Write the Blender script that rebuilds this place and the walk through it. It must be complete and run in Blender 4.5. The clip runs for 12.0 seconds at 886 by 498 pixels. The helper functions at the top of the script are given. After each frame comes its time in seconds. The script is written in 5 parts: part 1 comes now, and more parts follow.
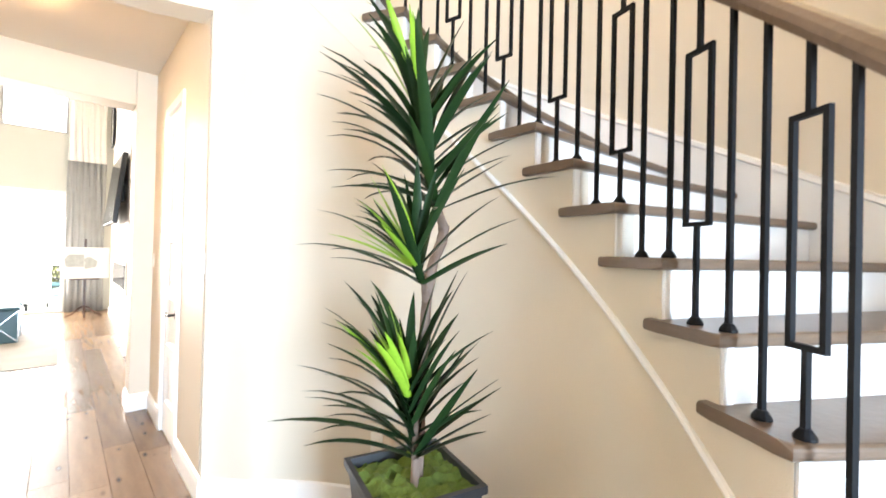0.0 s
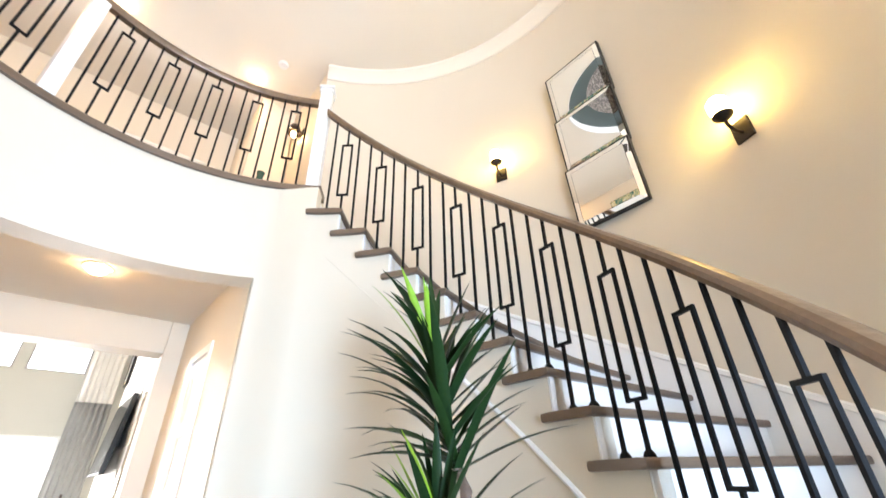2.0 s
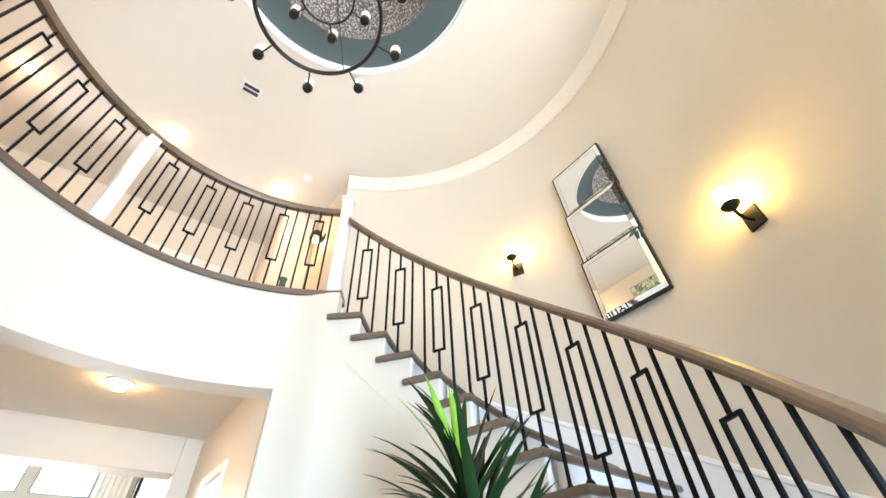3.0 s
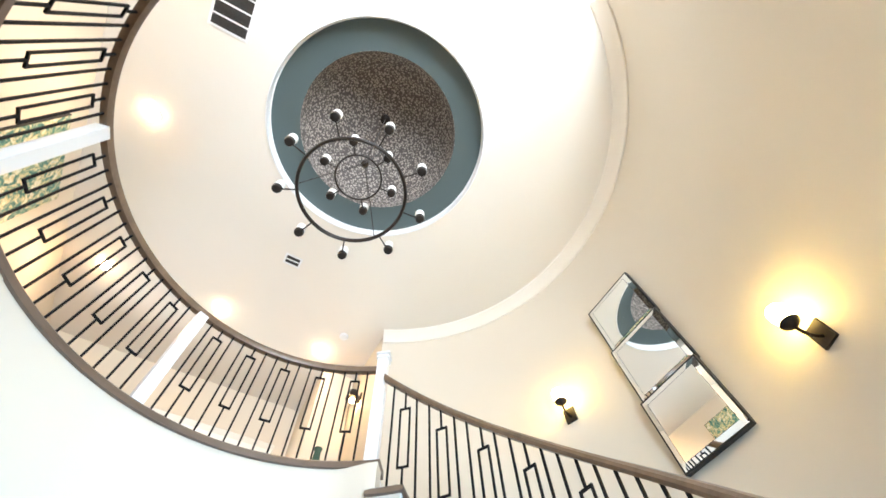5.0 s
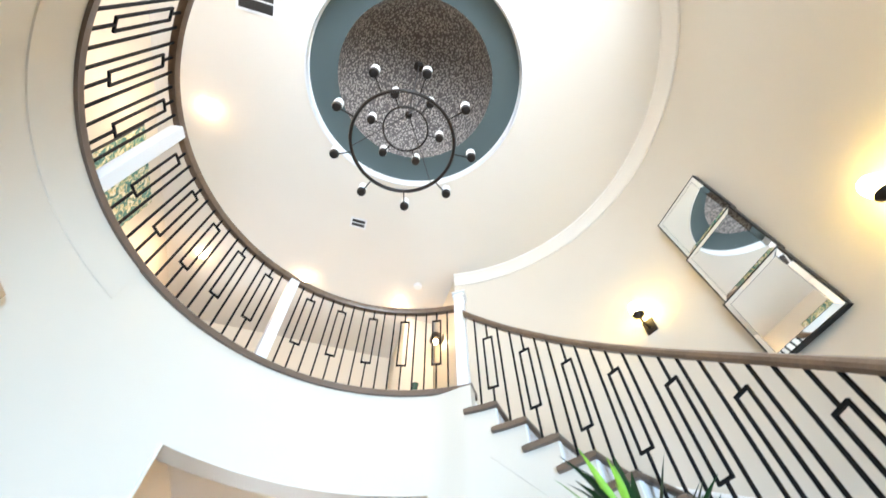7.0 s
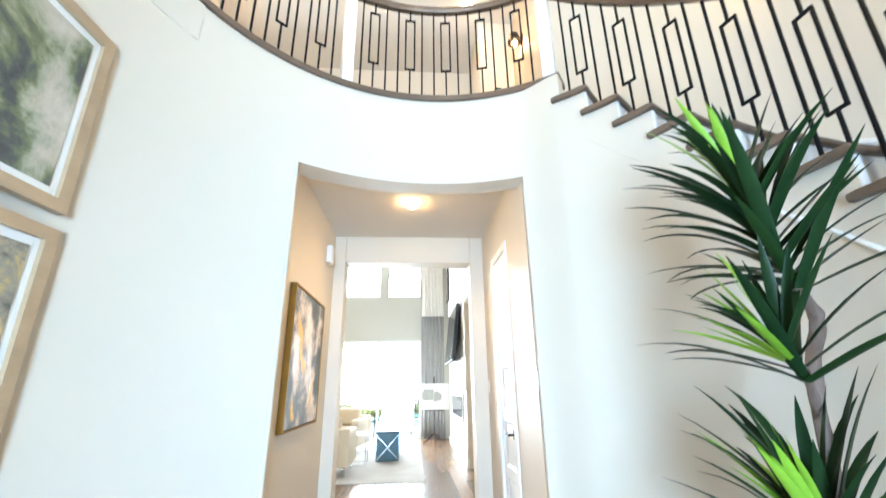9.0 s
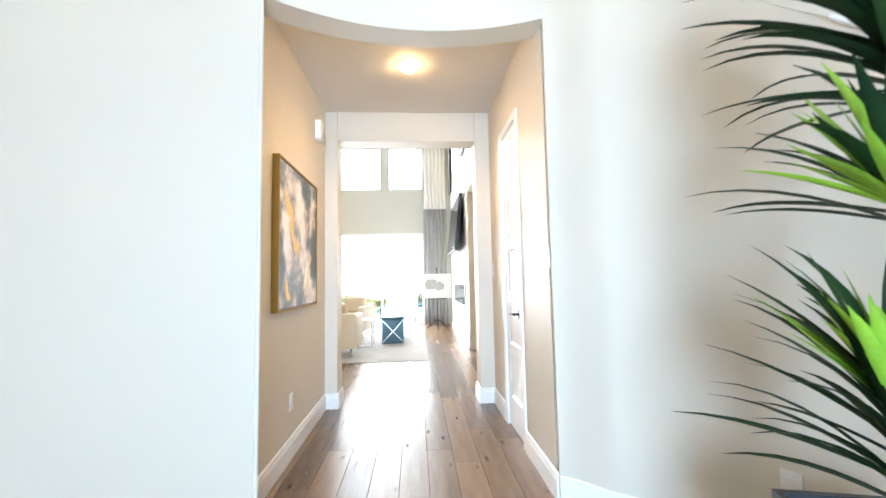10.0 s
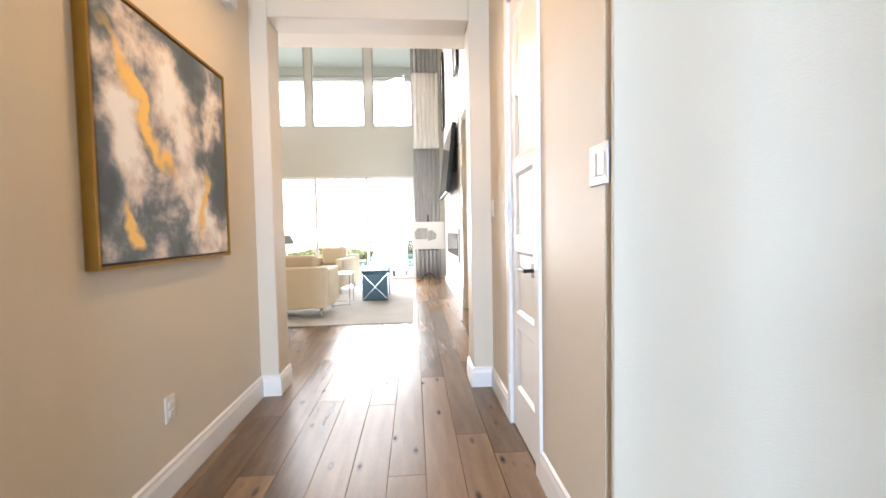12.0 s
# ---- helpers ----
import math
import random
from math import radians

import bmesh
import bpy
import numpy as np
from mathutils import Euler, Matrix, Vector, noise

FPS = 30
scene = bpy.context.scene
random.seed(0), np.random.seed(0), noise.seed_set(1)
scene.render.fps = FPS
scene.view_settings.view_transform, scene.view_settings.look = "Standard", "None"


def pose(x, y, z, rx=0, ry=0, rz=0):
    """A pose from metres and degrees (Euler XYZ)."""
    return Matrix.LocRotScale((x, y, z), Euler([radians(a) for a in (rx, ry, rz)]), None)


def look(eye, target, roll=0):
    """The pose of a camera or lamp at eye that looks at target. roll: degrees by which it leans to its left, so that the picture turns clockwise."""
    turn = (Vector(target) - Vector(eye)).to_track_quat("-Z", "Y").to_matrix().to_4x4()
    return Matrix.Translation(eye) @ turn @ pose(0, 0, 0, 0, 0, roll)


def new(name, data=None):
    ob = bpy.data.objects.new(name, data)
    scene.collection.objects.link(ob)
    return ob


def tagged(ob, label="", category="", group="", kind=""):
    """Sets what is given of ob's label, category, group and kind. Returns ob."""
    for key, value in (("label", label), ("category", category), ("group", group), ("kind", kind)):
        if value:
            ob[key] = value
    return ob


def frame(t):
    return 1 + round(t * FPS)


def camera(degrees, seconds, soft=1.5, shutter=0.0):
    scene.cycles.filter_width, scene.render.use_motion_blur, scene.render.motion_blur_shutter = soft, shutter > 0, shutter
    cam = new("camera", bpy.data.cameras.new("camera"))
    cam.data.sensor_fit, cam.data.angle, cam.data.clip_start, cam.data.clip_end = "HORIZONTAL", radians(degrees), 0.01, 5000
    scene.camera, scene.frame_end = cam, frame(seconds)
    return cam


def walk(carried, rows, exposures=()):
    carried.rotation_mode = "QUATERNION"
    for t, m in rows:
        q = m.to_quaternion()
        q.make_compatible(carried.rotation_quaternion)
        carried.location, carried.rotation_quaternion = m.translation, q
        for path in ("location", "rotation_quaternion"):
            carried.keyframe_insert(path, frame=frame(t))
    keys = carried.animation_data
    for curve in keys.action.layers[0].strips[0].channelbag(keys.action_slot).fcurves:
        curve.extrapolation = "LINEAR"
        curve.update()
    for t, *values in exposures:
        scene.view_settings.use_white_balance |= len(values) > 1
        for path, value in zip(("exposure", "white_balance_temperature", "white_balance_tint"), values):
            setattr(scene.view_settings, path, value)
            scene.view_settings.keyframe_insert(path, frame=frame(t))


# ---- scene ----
cam = camera(94.28, 12.0, shutter=0.3)
# seconds, x, y, z, yaw, pitch, roll
ROWS = [
    (0, 0.985, 1.490, 1.431, -42.87, 0.41, -1.35),
    (0.5, 0.975, 1.460, 1.474, -46.34, 6.35, -1.21),
    (1, 0.964, 1.425, 1.525, -44.83, 13.83, 0.06),
    (1.5, 0.931, 1.425, 1.550, -43.15, 21.85, 0.83),
    (2, 0.893, 1.425, 1.565, -40.93, 29.33, 1.45),
    (2.5, 0.859, 1.419, 1.587, -38.99, 36.14, 2.00),
    (3, 0.851, 1.404, 1.599, -37.53, 42.23, 2.29),
    (5, 0.851, 1.382, 1.633, -30.00, 62.33, 2.20),
    (5.5, 0.860, 1.378, 1.611, -26.89, 66.07, 2.41),
    (6, 0.862, 1.379, 1.581, -24.95, 67.56, 2.56),
    (6.5, 0.845, 1.400, 1.543, -21.84, 62.97, 1.53),
    (8.5, 0.790, 1.363, 1.354, -5.79, 27.97, 0.11),
    (9, 0.790, 1.442, 1.322, -4.09, 18.28, 0.78),
    (9.5, 0.784, 1.582, 1.270, -4.12, 9.83, 1.01),
    (10, 0.811, 1.777, 1.223, -3.73, 4.19, 1.10),
    (10.5, 0.847, 2.001, 1.210, -1.57, 2.22, 1.18),
    (11, 0.890, 2.308, 1.184, -3.93, 1.65, 1.65),
    (11.5, 0.963, 2.635, 1.173, -3.33, 0.75, 2.15),
    (12, 1.018, 2.935, 1.144, -4.01, -2.47, 1.03),
]
EXPOSURES = [(0.0, 1.4, 7250, 17), (0.7, 1.38, 7200, 17), (1.5, 1.08, 6850, 17), (3.0, 1.04, 6450, 12), (5.0, 1.04, 6250, 10), (6.5, 1.04, 6000, 10), (8.5, 1.05, 5850, 7), (9.5, 1.04, 6150, 9), (10.0, 1.0, 6200, 11), (10.5, 0.78, 6450, 14), (11.0, 0.74, 6600, 16), (11.5, 0.8, 6750, 17), (12.0, 0.74, 6650, 17)]
walk(cam, [(t, pose(x, y, z, 90 + pitch, roll, yaw)) for t, x, y, z, yaw, pitch, roll in ROWS], EXPOSURES)

# ---- plan ----
CX, CY, R1 = 0.916, 2.607, 1.587        # inner rotunda wall
DX, DY, R2 = 1.074, 2.671, 2.713        # outer stair wall
SC, SR = (0.868, 2.585), 1.568          # centre and radius of the wall under the stairs
RISE, STEP, TOP = 0.1836, 7.032, 54.56  # riser, degrees a tread, back edge of the highest tread
LAP = 8.44                              # degrees from a tread's back end to its own riser
LAND = 3.473                            # upper floor
W0, W1 = -65.2, 65.0                    # ends of the outer wall
CEIL = 6.42
HL, HR, HALLZ = -0.082, 1.578, 2.930    # hall walls and ceiling
HEND = 5.89                             # wall at the hall's end
HEAD = 2.745                            # curved header
OL, OR = 0.006, 1.577                   # sides of the opening in the curved wall
OVER = 7.33                            # edge of the two-storey room
TALL = 6.934                            # ceiling of the two-storey room
BACK = 13.108                           # garden wall
END = 219.0                             # balcony's other end

# ---- light ----
world = bpy.data.worlds.new("world")
scene.world = world
world.use_nodes = True
wn = world.node_tree
sky = wn.nodes.new("ShaderNodeTexSky")
sky.sky_type, sky.sun_disc = "NISHITA", False
sky.sun_elevation, sky.sun_rotation = radians(56), radians(-140)
wn.links.new(sky.outputs[0], wn.nodes["Background"].inputs[0])
wn.nodes["Background"].inputs[1].default_value = 0.15


def lamp(name, kind, m, energy, color=(1, 1, 1), **kw):
    data = bpy.data.lights.new(name, kind)
    data.energy, data.color = energy, color
    if kind == "AREA":
        data.shape, data.size, data.size_y = "RECTANGLE", kw["w"], kw["h"]
        data.spread = kw.get("spread", math.pi)
    if kind == "SUN":
        data.angle = kw["angle"]
    if kind in ("POINT", "SPOT"):
        data.shadow_soft_size = kw.get("soft", 0.05)
    if kind == "SPOT":
        data.spot_size, data.spot_blend = kw["cone"], 0.6
    ob = new(name, data)
    ob.matrix_world = m
    return ob


sun = lamp("sun", "SUN", look((-7.0, 9.0, 16.0), (0, 17, 0)), 4.0, (1, 0.95, 0.87), angle=radians(0.6))
DAY = (0.50, 0.74, 1.0)
lamp("front_door_daylight", "AREA", look((0.9, -1.5, 1.3), (0.75, 2.9, 1.2)), 122, DAY, w=1.0, h=2.2, spread=radians(126))
lamp("front_window_daylight", "AREA", look((0.65, -1.5, 4.6), (0.6, 3.5, 9.0)), 120, (0.84, 0.92, 1.0), w=1.7, h=2.2, spread=radians(125))
lamp("garden_door_daylight", "AREA", look((-0.952, BACK - 0.05, 1.3), (0.4, 0, 0.9)), 240, (0.93, 0.97, 1.0), w=3.6, h=2.2)
lamp("garden_window_daylight", "AREA", look((-0.952, BACK - 0.05, 4.6), (0.3, 5, 1.0)), 105, (0.93, 0.97, 1.0), w=3.6, h=1.6)
WARM = (1.0, 0.66, 0.34)


# ---- materials ----
def mat(name, color, rough=0.5, metal=0.0, vary=0.06, scale=3.0, grain=60.0, bump=0.02, stretch=(1, 1, 1), per_object=0.0, coat=0.0, dark=None, spec=0.5):
    m = bpy.data.materials.new(name)
    m.use_nodes = True
    nt = m.node_tree
    n, l = nt.nodes, nt.links
    b = n["Principled BSDF"]
    b.inputs["Roughness"].default_value, b.inputs["Metallic"].default_value = rough, metal
    b.inputs["Coat Weight"].default_value = coat
    b.inputs["Specular IOR Level"].default_value = spec
    tc = n.new("ShaderNodeTexCoord")
    mp = n.new("ShaderNodeMapping")
    mp.inputs["Scale"].default_value = stretch
    l.new(tc.outputs["Object"], mp.inputs[0])
    big = n.new("ShaderNodeTexNoise")
    big.inputs["Scale"].default_value, big.inputs["Detail"].default_value = scale, 4
    fine = n.new("ShaderNodeTexNoise")
    fine.inputs["Scale"].default_value, fine.inputs["Detail"].default_value = grain, 3
    for t in (big, fine):
        l.new(mp.outputs[0], t.inputs["Vector"])
    mix = n.new("ShaderNodeMix")
    mix.data_type = "RGBA"
    lo = dark or tuple(c * (1 - 2.2 * vary) for c in color)
    hi = tuple(min(1, c * (1 + 1.2 * vary)) for c in color)
    mix.inputs[6].default_value, mix.inputs[7].default_value = (*lo, 1), (*hi, 1)
    add = n.new("ShaderNodeMath")
    add.operation = "MULTIPLY_ADD"
    add.inputs[1].default_value, add.inputs[2].default_value = 0.35, 0.0
    l.new(fine.outputs[0], add.inputs[0])
    add2 = n.new("ShaderNodeMath")
    add2.operation = "MULTIPLY_ADD"
    add2.inputs[1].default_value = 0.8
    l.new(big.outputs[0], add2.inputs[0])
    l.new(add.outputs[0], add2.inputs[2])
    last = add2
    if per_object:
        oi = n.new("ShaderNodeObjectInfo")
        a3 = n.new("ShaderNodeMath")
        a3.operation = "MULTIPLY_ADD"
        a3.inputs[1].default_value = per_object
        l.new(oi.outputs["Random"], a3.inputs[0])
        l.new(last.outputs[0], a3.inputs[2])
        a4 = n.new("ShaderNodeMath")
        a4.operation = "SUBTRACT"
        a4.inputs[1].default_value = per_object / 2
        l.new(a3.outputs[0], a4.inputs[0])
        last = a4
    last.use_clamp = True
    l.new(last.outputs[0], mix.inputs[0])
    l.new(mix.outputs[2], b.inputs["Base Color"])
    if bump:
        bp = n.new("ShaderNodeBump")
        bp.inputs["Strength"].default_value, bp.inputs["Distance"].default_value = min(1, bump * 10), 0.004
        l.new(fine.outputs[0], bp.inputs["Height"])
        l.new(bp.outputs[0], b.inputs["Normal"])
    return m


def glow(name, color, strength):
    m = bpy.data.materials.new(name)
    m.use_nodes = True
    b = m.node_tree.nodes["Principled BSDF"]
    b.inputs["Base Color"].default_value = (0.9, 0.88, 0.82, 1)
    b.inputs["Emission Color"].default_value = (*color, 1)
    b.inputs["Emission Strength"].default_value = strength
    return m


def glass(name, tint=(0.95, 0.98, 0.97), rough=0.0):
    m = bpy.data.materials.new(name)
    m.use_nodes = True
    b = m.node_tree.nodes["Principled BSDF"]
    b.inputs["Base Color"].default_value = (*tint, 1)
    b.inputs["Transmission Weight"].default_value = 1.0
    b.inputs["Roughness"].default_value = rough
    b.inputs["IOR"].default_value = 1.03
    return m


M_WALL = mat("greige_wall_paint", (0.66, 0.59, 0.485), 0.55, vary=0.02, scale=1.2, grain=220, bump=0.02)
M_CEIL = mat("ceiling_paint", (0.76, 0.70, 0.61), 0.75, vary=0.02, scale=1.0, grain=240, bump=0.02)
M_WHITE = mat("white_trim_paint", (0.80, 0.79, 0.77), 0.32, vary=0.015, scale=4, grain=90, bump=0.006)
M_OAK = mat("oak_plank_floor", (0.205, 0.127, 0.070), 0.27, vary=0.22, scale=2.6, grain=30, bump=0.02, stretch=(8, 0.9, 1), per_object=0.75, dark=(0.062, 0.038, 0.023))
oak = M_OAK.node_tree
knot_map = oak.nodes.new("ShaderNodeMapping")
knot_map.inputs["Scale"].default_value = (9.0, 3.4, 1.0)
knots = oak.nodes.new("ShaderNodeTexVoronoi")
knots.inputs["Scale"].default_value = 1.0
knots.inputs["Randomness"].default_value = 1.0
ramp = oak.nodes.new("ShaderNodeValToRGB")
ramp.color_ramp.elements[0].position, ramp.color_ramp.elements[0].color = 0.05, (1, 1, 1, 1)
ramp.color_ramp.elements[1].position, ramp.color_ramp.elements[1].color = 0.17, (0, 0, 0, 1)
blend = oak.nodes.new("ShaderNodeMix")
blend.data_type = "RGBA"
blend.inputs[7].default_value = (0.045, 0.026, 0.015, 1)
geo = oak.nodes.new("ShaderNodeNewGeometry")
oak.links.new(geo.outputs["Position"], knot_map.inputs[0])
oak.links.new(knot_map.outputs[0], knots.inputs["Vector"])
oak.links.new(knots.outputs["Distance"], ramp.inputs[0])
oak.links.new(ramp.outputs[0], blend.inputs[0])
oak.links.new(oak.nodes["Mix"].outputs[2], blend.inputs[6])
oak.links.new(blend.outputs[2], oak.nodes["Principled BSDF"].inputs["Base Color"])
M_TREAD = mat("stained_oak_tread", (0.15, 0.102, 0.072), 0.36, vary=0.2, scale=3, grain=45, bump=0.02, stretch=(1, 1, 6), dark=(0.065, 0.043, 0.028))
M_RAIL = mat("stained_oak_handrail", (0.19, 0.122, 0.074), 0.28, vary=0.25, scale=7, grain=42, bump=0.04, dark=(0.055, 0.036, 0.024))
M_IRON = mat("black_iron", (0.006, 0.0065, 0.008), 0.5, metal=0.0, vary=0.15, scale=12, grain=140, bump=0.01, spec=0.12)
M_BRONZE = mat("dark_bronze", (0.028, 0.020, 0.015), 0.42, spec=0.25, metal=0.2, vary=0.15, scale=14, grain=150, bump=0.01)
M_TEAL = mat("slate_teal_paint", (0.07, 0.095, 0.095), 0.6, vary=0.04, scale=2, grain=150, bump=0.015)
M_PLATE = mat("switch_plastic", (0.8, 0.78, 0.74), 0.35, vary=0.01, bump=0.0)


# ---- geometry helpers ----
def part(name, bm, material, parent=None, label="", smooth=False, m=None):
    bmesh.ops.recalc_face_normals(bm, faces=bm.faces[:])
    me = bpy.data.meshes.new(name)
    bm.to_mesh(me)
    bm.free()
    me.materials.append(material)
    if smooth:
        for p in me.polygons:
            p.use_smooth = True
        me.set_sharp_from_angle(angle=radians(32))
    ob = new(name, me)
    if parent:
        ob.parent = parent
    if m is not None:
        ob.matrix_basis = m
    if label:
        tagged(ob, label)
    return ob


def thing(name, label, category, group="", m=None):
    ob = new(name)
    if m is not None:
        ob.matrix_world = m
    return tagged(ob, label, category, group)


def setting(name, bm, material, label, category="", smooth=False):
    return tagged(part(name, bm, material, None, "", smooth), label, category or name.split("_")[0], "", "structure")


def box(bm, x0, x1, y0, y1, z0, z1, bevel=0.0, seg=2):
    r = bmesh.ops.create_cube(bm, size=1.0, matrix=Matrix.Translation(((x0 + x1) / 2, (y0 + y1) / 2, (z0 + z1) / 2)) @ Matrix.Diagonal((x1 - x0, y1 - y0, z1 - z0, 1)))
    if bevel:
        es = list({e for v in r["verts"] for e in v.link_edges})
        bmesh.ops.bevel(bm, geom=es, offset=bevel, segments=seg, affect="EDGES", profile=0.5)
    return bm


def boxes(*bs, bevel=0.0):
    bm = bmesh.new()
    for b in bs:
        box(bm, *b, bevel=bevel)
    return bm


def rod(bm, a, b, r, n=8, r2=None):
    a, b = Vector(a), Vector(b)
    d = b - a
    m = Matrix.Translation((a + b) / 2) @ d.to_track_quat("Z", "Y").to_matrix().to_4x4()
    bmesh.ops.create_cone(bm, cap_ends=True, segments=n, radius1=r, radius2=r if r2 is None else r2, depth=d.length, matrix=m)
    return bm


def bar(bm, a, b, w, t=None, side=(0, 0, 1)):
    """A square bar from a to b."""
    a, b = Vector(a), Vector(b)
    d = b - a
    m = Matrix.Translation((a + b) / 2) @ d.to_track_quat("Z", "Y").to_matrix().to_4x4() @ Matrix.Diagonal((w, t or w, d.length, 1))
    bmesh.ops.create_cube(bm, size=1.0, matrix=m)
    return bm


def lathe(bm, profile, n=24, m=Matrix.Identity(4)):
    rings = []
    for r, z in profile:
        rings.append([bm.verts.new(m @ Vector((r * math.cos(2 * math.pi * i / n), r * math.sin(2 * math.pi * i / n), z))) for i in range(n)])
    for a, b in zip(rings, rings[1:]):
        for i in range(n):
            bm.faces.new((a[i], a[(i + 1) % n], b[(i + 1) % n], b[i]))
    bm.faces.new(rings[0][::-1])
    bm.faces.new(rings[-1])
    return bm


def sweep(bm, rings):
    """Joins closed sections, given as lists of points, into one solid."""
    vs = [[bm.verts.new(p) for p in ring] for ring in rings]
    n = len(vs[0])
    for a, b in zip(vs, vs[1:]):
        for i in range(n):
            bm.faces.new((a[i], a[(i + 1) % n], b[(i + 1) % n], b[i]))
    bm.faces.new(vs[0])
    bm.faces.new(vs[-1][::-1])
    return bm


def polar(a, r, z, c=(CX, CY)):
    return Vector((c[0] + r * math.cos(radians(a)), c[1] + r * math.sin(radians(a)), z))


def arc(bm, a0, a1, profile, c=(CX, CY), z=lambda a: 0.0, step=2.0):
    """Sweeps a profile of (radius, height) along a circle."""
    n = max(1, math.ceil(abs(a1 - a0) / step))
    angles = [a0 + (a1 - a0) * i / n for i in range(n + 1)]
    return sweep(bm, [[polar(a, r, h + z(a), c) for r, h in profile] for a in angles])


def rect(r0, r1, z0, z1):
    return [(r0, z0), (r1, z0), (r1, z1), (r0, z1)]


def outer(a, c=SC):
    """Distance from a centre to the outer wall."""
    ux, uy = math.cos(radians(a)), math.sin(radians(a))
    px, py = c[0] - DX, c[1] - DY
    b = px * ux + py * uy
    return -b + math.sqrt(b * b - px * px - py * py + R2 * R2)


# ---- structure ----
A_HR = math.degrees(math.acos((OR - CX) / R1))
A_HL = math.degrees(math.acos((OL - CX) / R1))
top_riser = polar(TOP - LAP + STEP, SR, 0, SC)
START = math.degrees(math.atan2(top_riser.y - CY, top_riser.x - CX))  # where the stairs reach the landing


def tread_top(k):
    return k * RISE - 0.040


T_IN = 0.12
bm = bmesh.new()
r_top = math.hypot(top_riser.x - CX, top_riser.y - CY)
angles = np.linspace(START - 0.8, A_HR, 60)
ease = lambda a: (lambda u: u * u * (3 - 2 * u))(max(0.0, min(1.0, (a - START) / (A_HR - START))))
sweep(bm, [[polar(a, r + r_top + (R1 - r_top) * ease(a), z) for r, z in rect(0.0, T_IN, 0, LAND)] for a in angles])
arc(bm, A_HR, A_HL, rect(R1, R1 + 0.18, HEAD, LAND), step=0.5)
arc(bm, A_HL, END, rect(R1, R1 + T_IN, 0, LAND), step=0.5)
setting("wall_rotunda", bm, M_WALL, "curved greige painted rotunda wall with hall opening", "wall", True)
setting("trim_fascia", arc(bmesh.new(), 150, END, [(R1 + 0.002, LAND - 0.255), (R1 - 0.006, LAND - 0.25), (R1 - 0.008, LAND - 0.24), (R1 - 0.008, LAND - 0.001), (R1 + 0.002, LAND - 0.001)]), M_WALL, "smooth painted fascia band below the balcony rail", "trim", True)
# under the stairs
bm = bmesh.new()
for k in range(1, 19):
    back = TOP - (18 - k) * STEP
    arc(bm, back - LAP, back - LAP + STEP, rect(SR, SR + 0.1, 0, tread_top(k) - 0.036), SC, step=0.5)
bmesh.ops.remove_doubles(bm, verts=bm.verts[:], dist=1e-4)
setting("wall_stair", bm, M_WALL, "curved greige wall below the stair treads", "wall", True)
bm = bmesh.new()
arc(bm, W0, W1, rect(R2, R2 + 0.15, 0, CEIL), (DX, DY), step=0.5)
setting("wall_outer", bm, M_WALL, "curved two-storey greige stairwell wall", "wall", True)
# crown along the outer wall
bm = bmesh.new()
CROWN = [(R2 - 0.002, CEIL - 0.17), (R2 - 0.022, CEIL - 0.165), (R2 - 0.03, CEIL - 0.145), (R2 - 0.06, CEIL - 0.075), (R2 - 0.115, CEIL - 0.03), (R2 - 0.12, CEIL - 0.002), (R2 - 0.002, CEIL - 0.002)]
arc(bm, W0, W1, CROWN, (DX, DY))
setting("trim_crown", bm, M_CEIL, "white crown moulding along curved ceiling edge", "trim", True)
e0, e1 = polar(W0, R2, 0, (DX, DY)), polar(W1, R2, 0, (DX, DY))


def slab_wall(name, a, b, z0, z1, t=0.12, material=M_WALL, label="greige painted wall"):
    a, b = Vector((a[0], a[1], 0)), Vector((b[0], b[1], 0))
    d = (b - a).normalized()
    n = Vector((-d.y, d.x, 0)) * t
    bm = bmesh.new()
    sweep(bm, [[p + Vector((0, 0, z0)), p + n + Vector((0, 0, z0)), p + n + Vector((0, 0, z1)), p + Vector((0, 0, z1))] for p in (a, b)])
    return setting(name, bm, material, label, "wall")


slab_wall("wall_front_right", (2.62, -0.45), (e0.x, e0.y), 0, CEIL, -0.12)
slab_wall("wall_front_side", (2.62, -1.6), (2.62, -0.45), 0, CEIL, -0.12)
slab_wall("wall_landing_right", (e1.x, e1.y), (e1.x, OVER), LAND, CEIL, -0.12)
slab_wall("wall_landing_left", (-1.945, -1.6), (-1.945, OVER), LAND, CEIL, 0.12)
pe = polar(END, R1, 0)
slab_wall("wall_foyer_left", (pe.x, pe.y), (-1.1, -1.6), 0, LAND, -0.12)
# front wall with door and high window
bm = boxes((-2.2, -0.25, -1.75, -1.6, 0, CEIL), (1.55, 2.8, -1.75, -1.6, 0, CEIL), (-0.25, 1.55, -1.75, -1.6, 2.5, 3.4), (-0.25, 1.55, -1.75, -1.6, 5.8, CEIL))
setting("wall_front", bm, M_WALL, "greige front wall with door and high window openings", "wall")
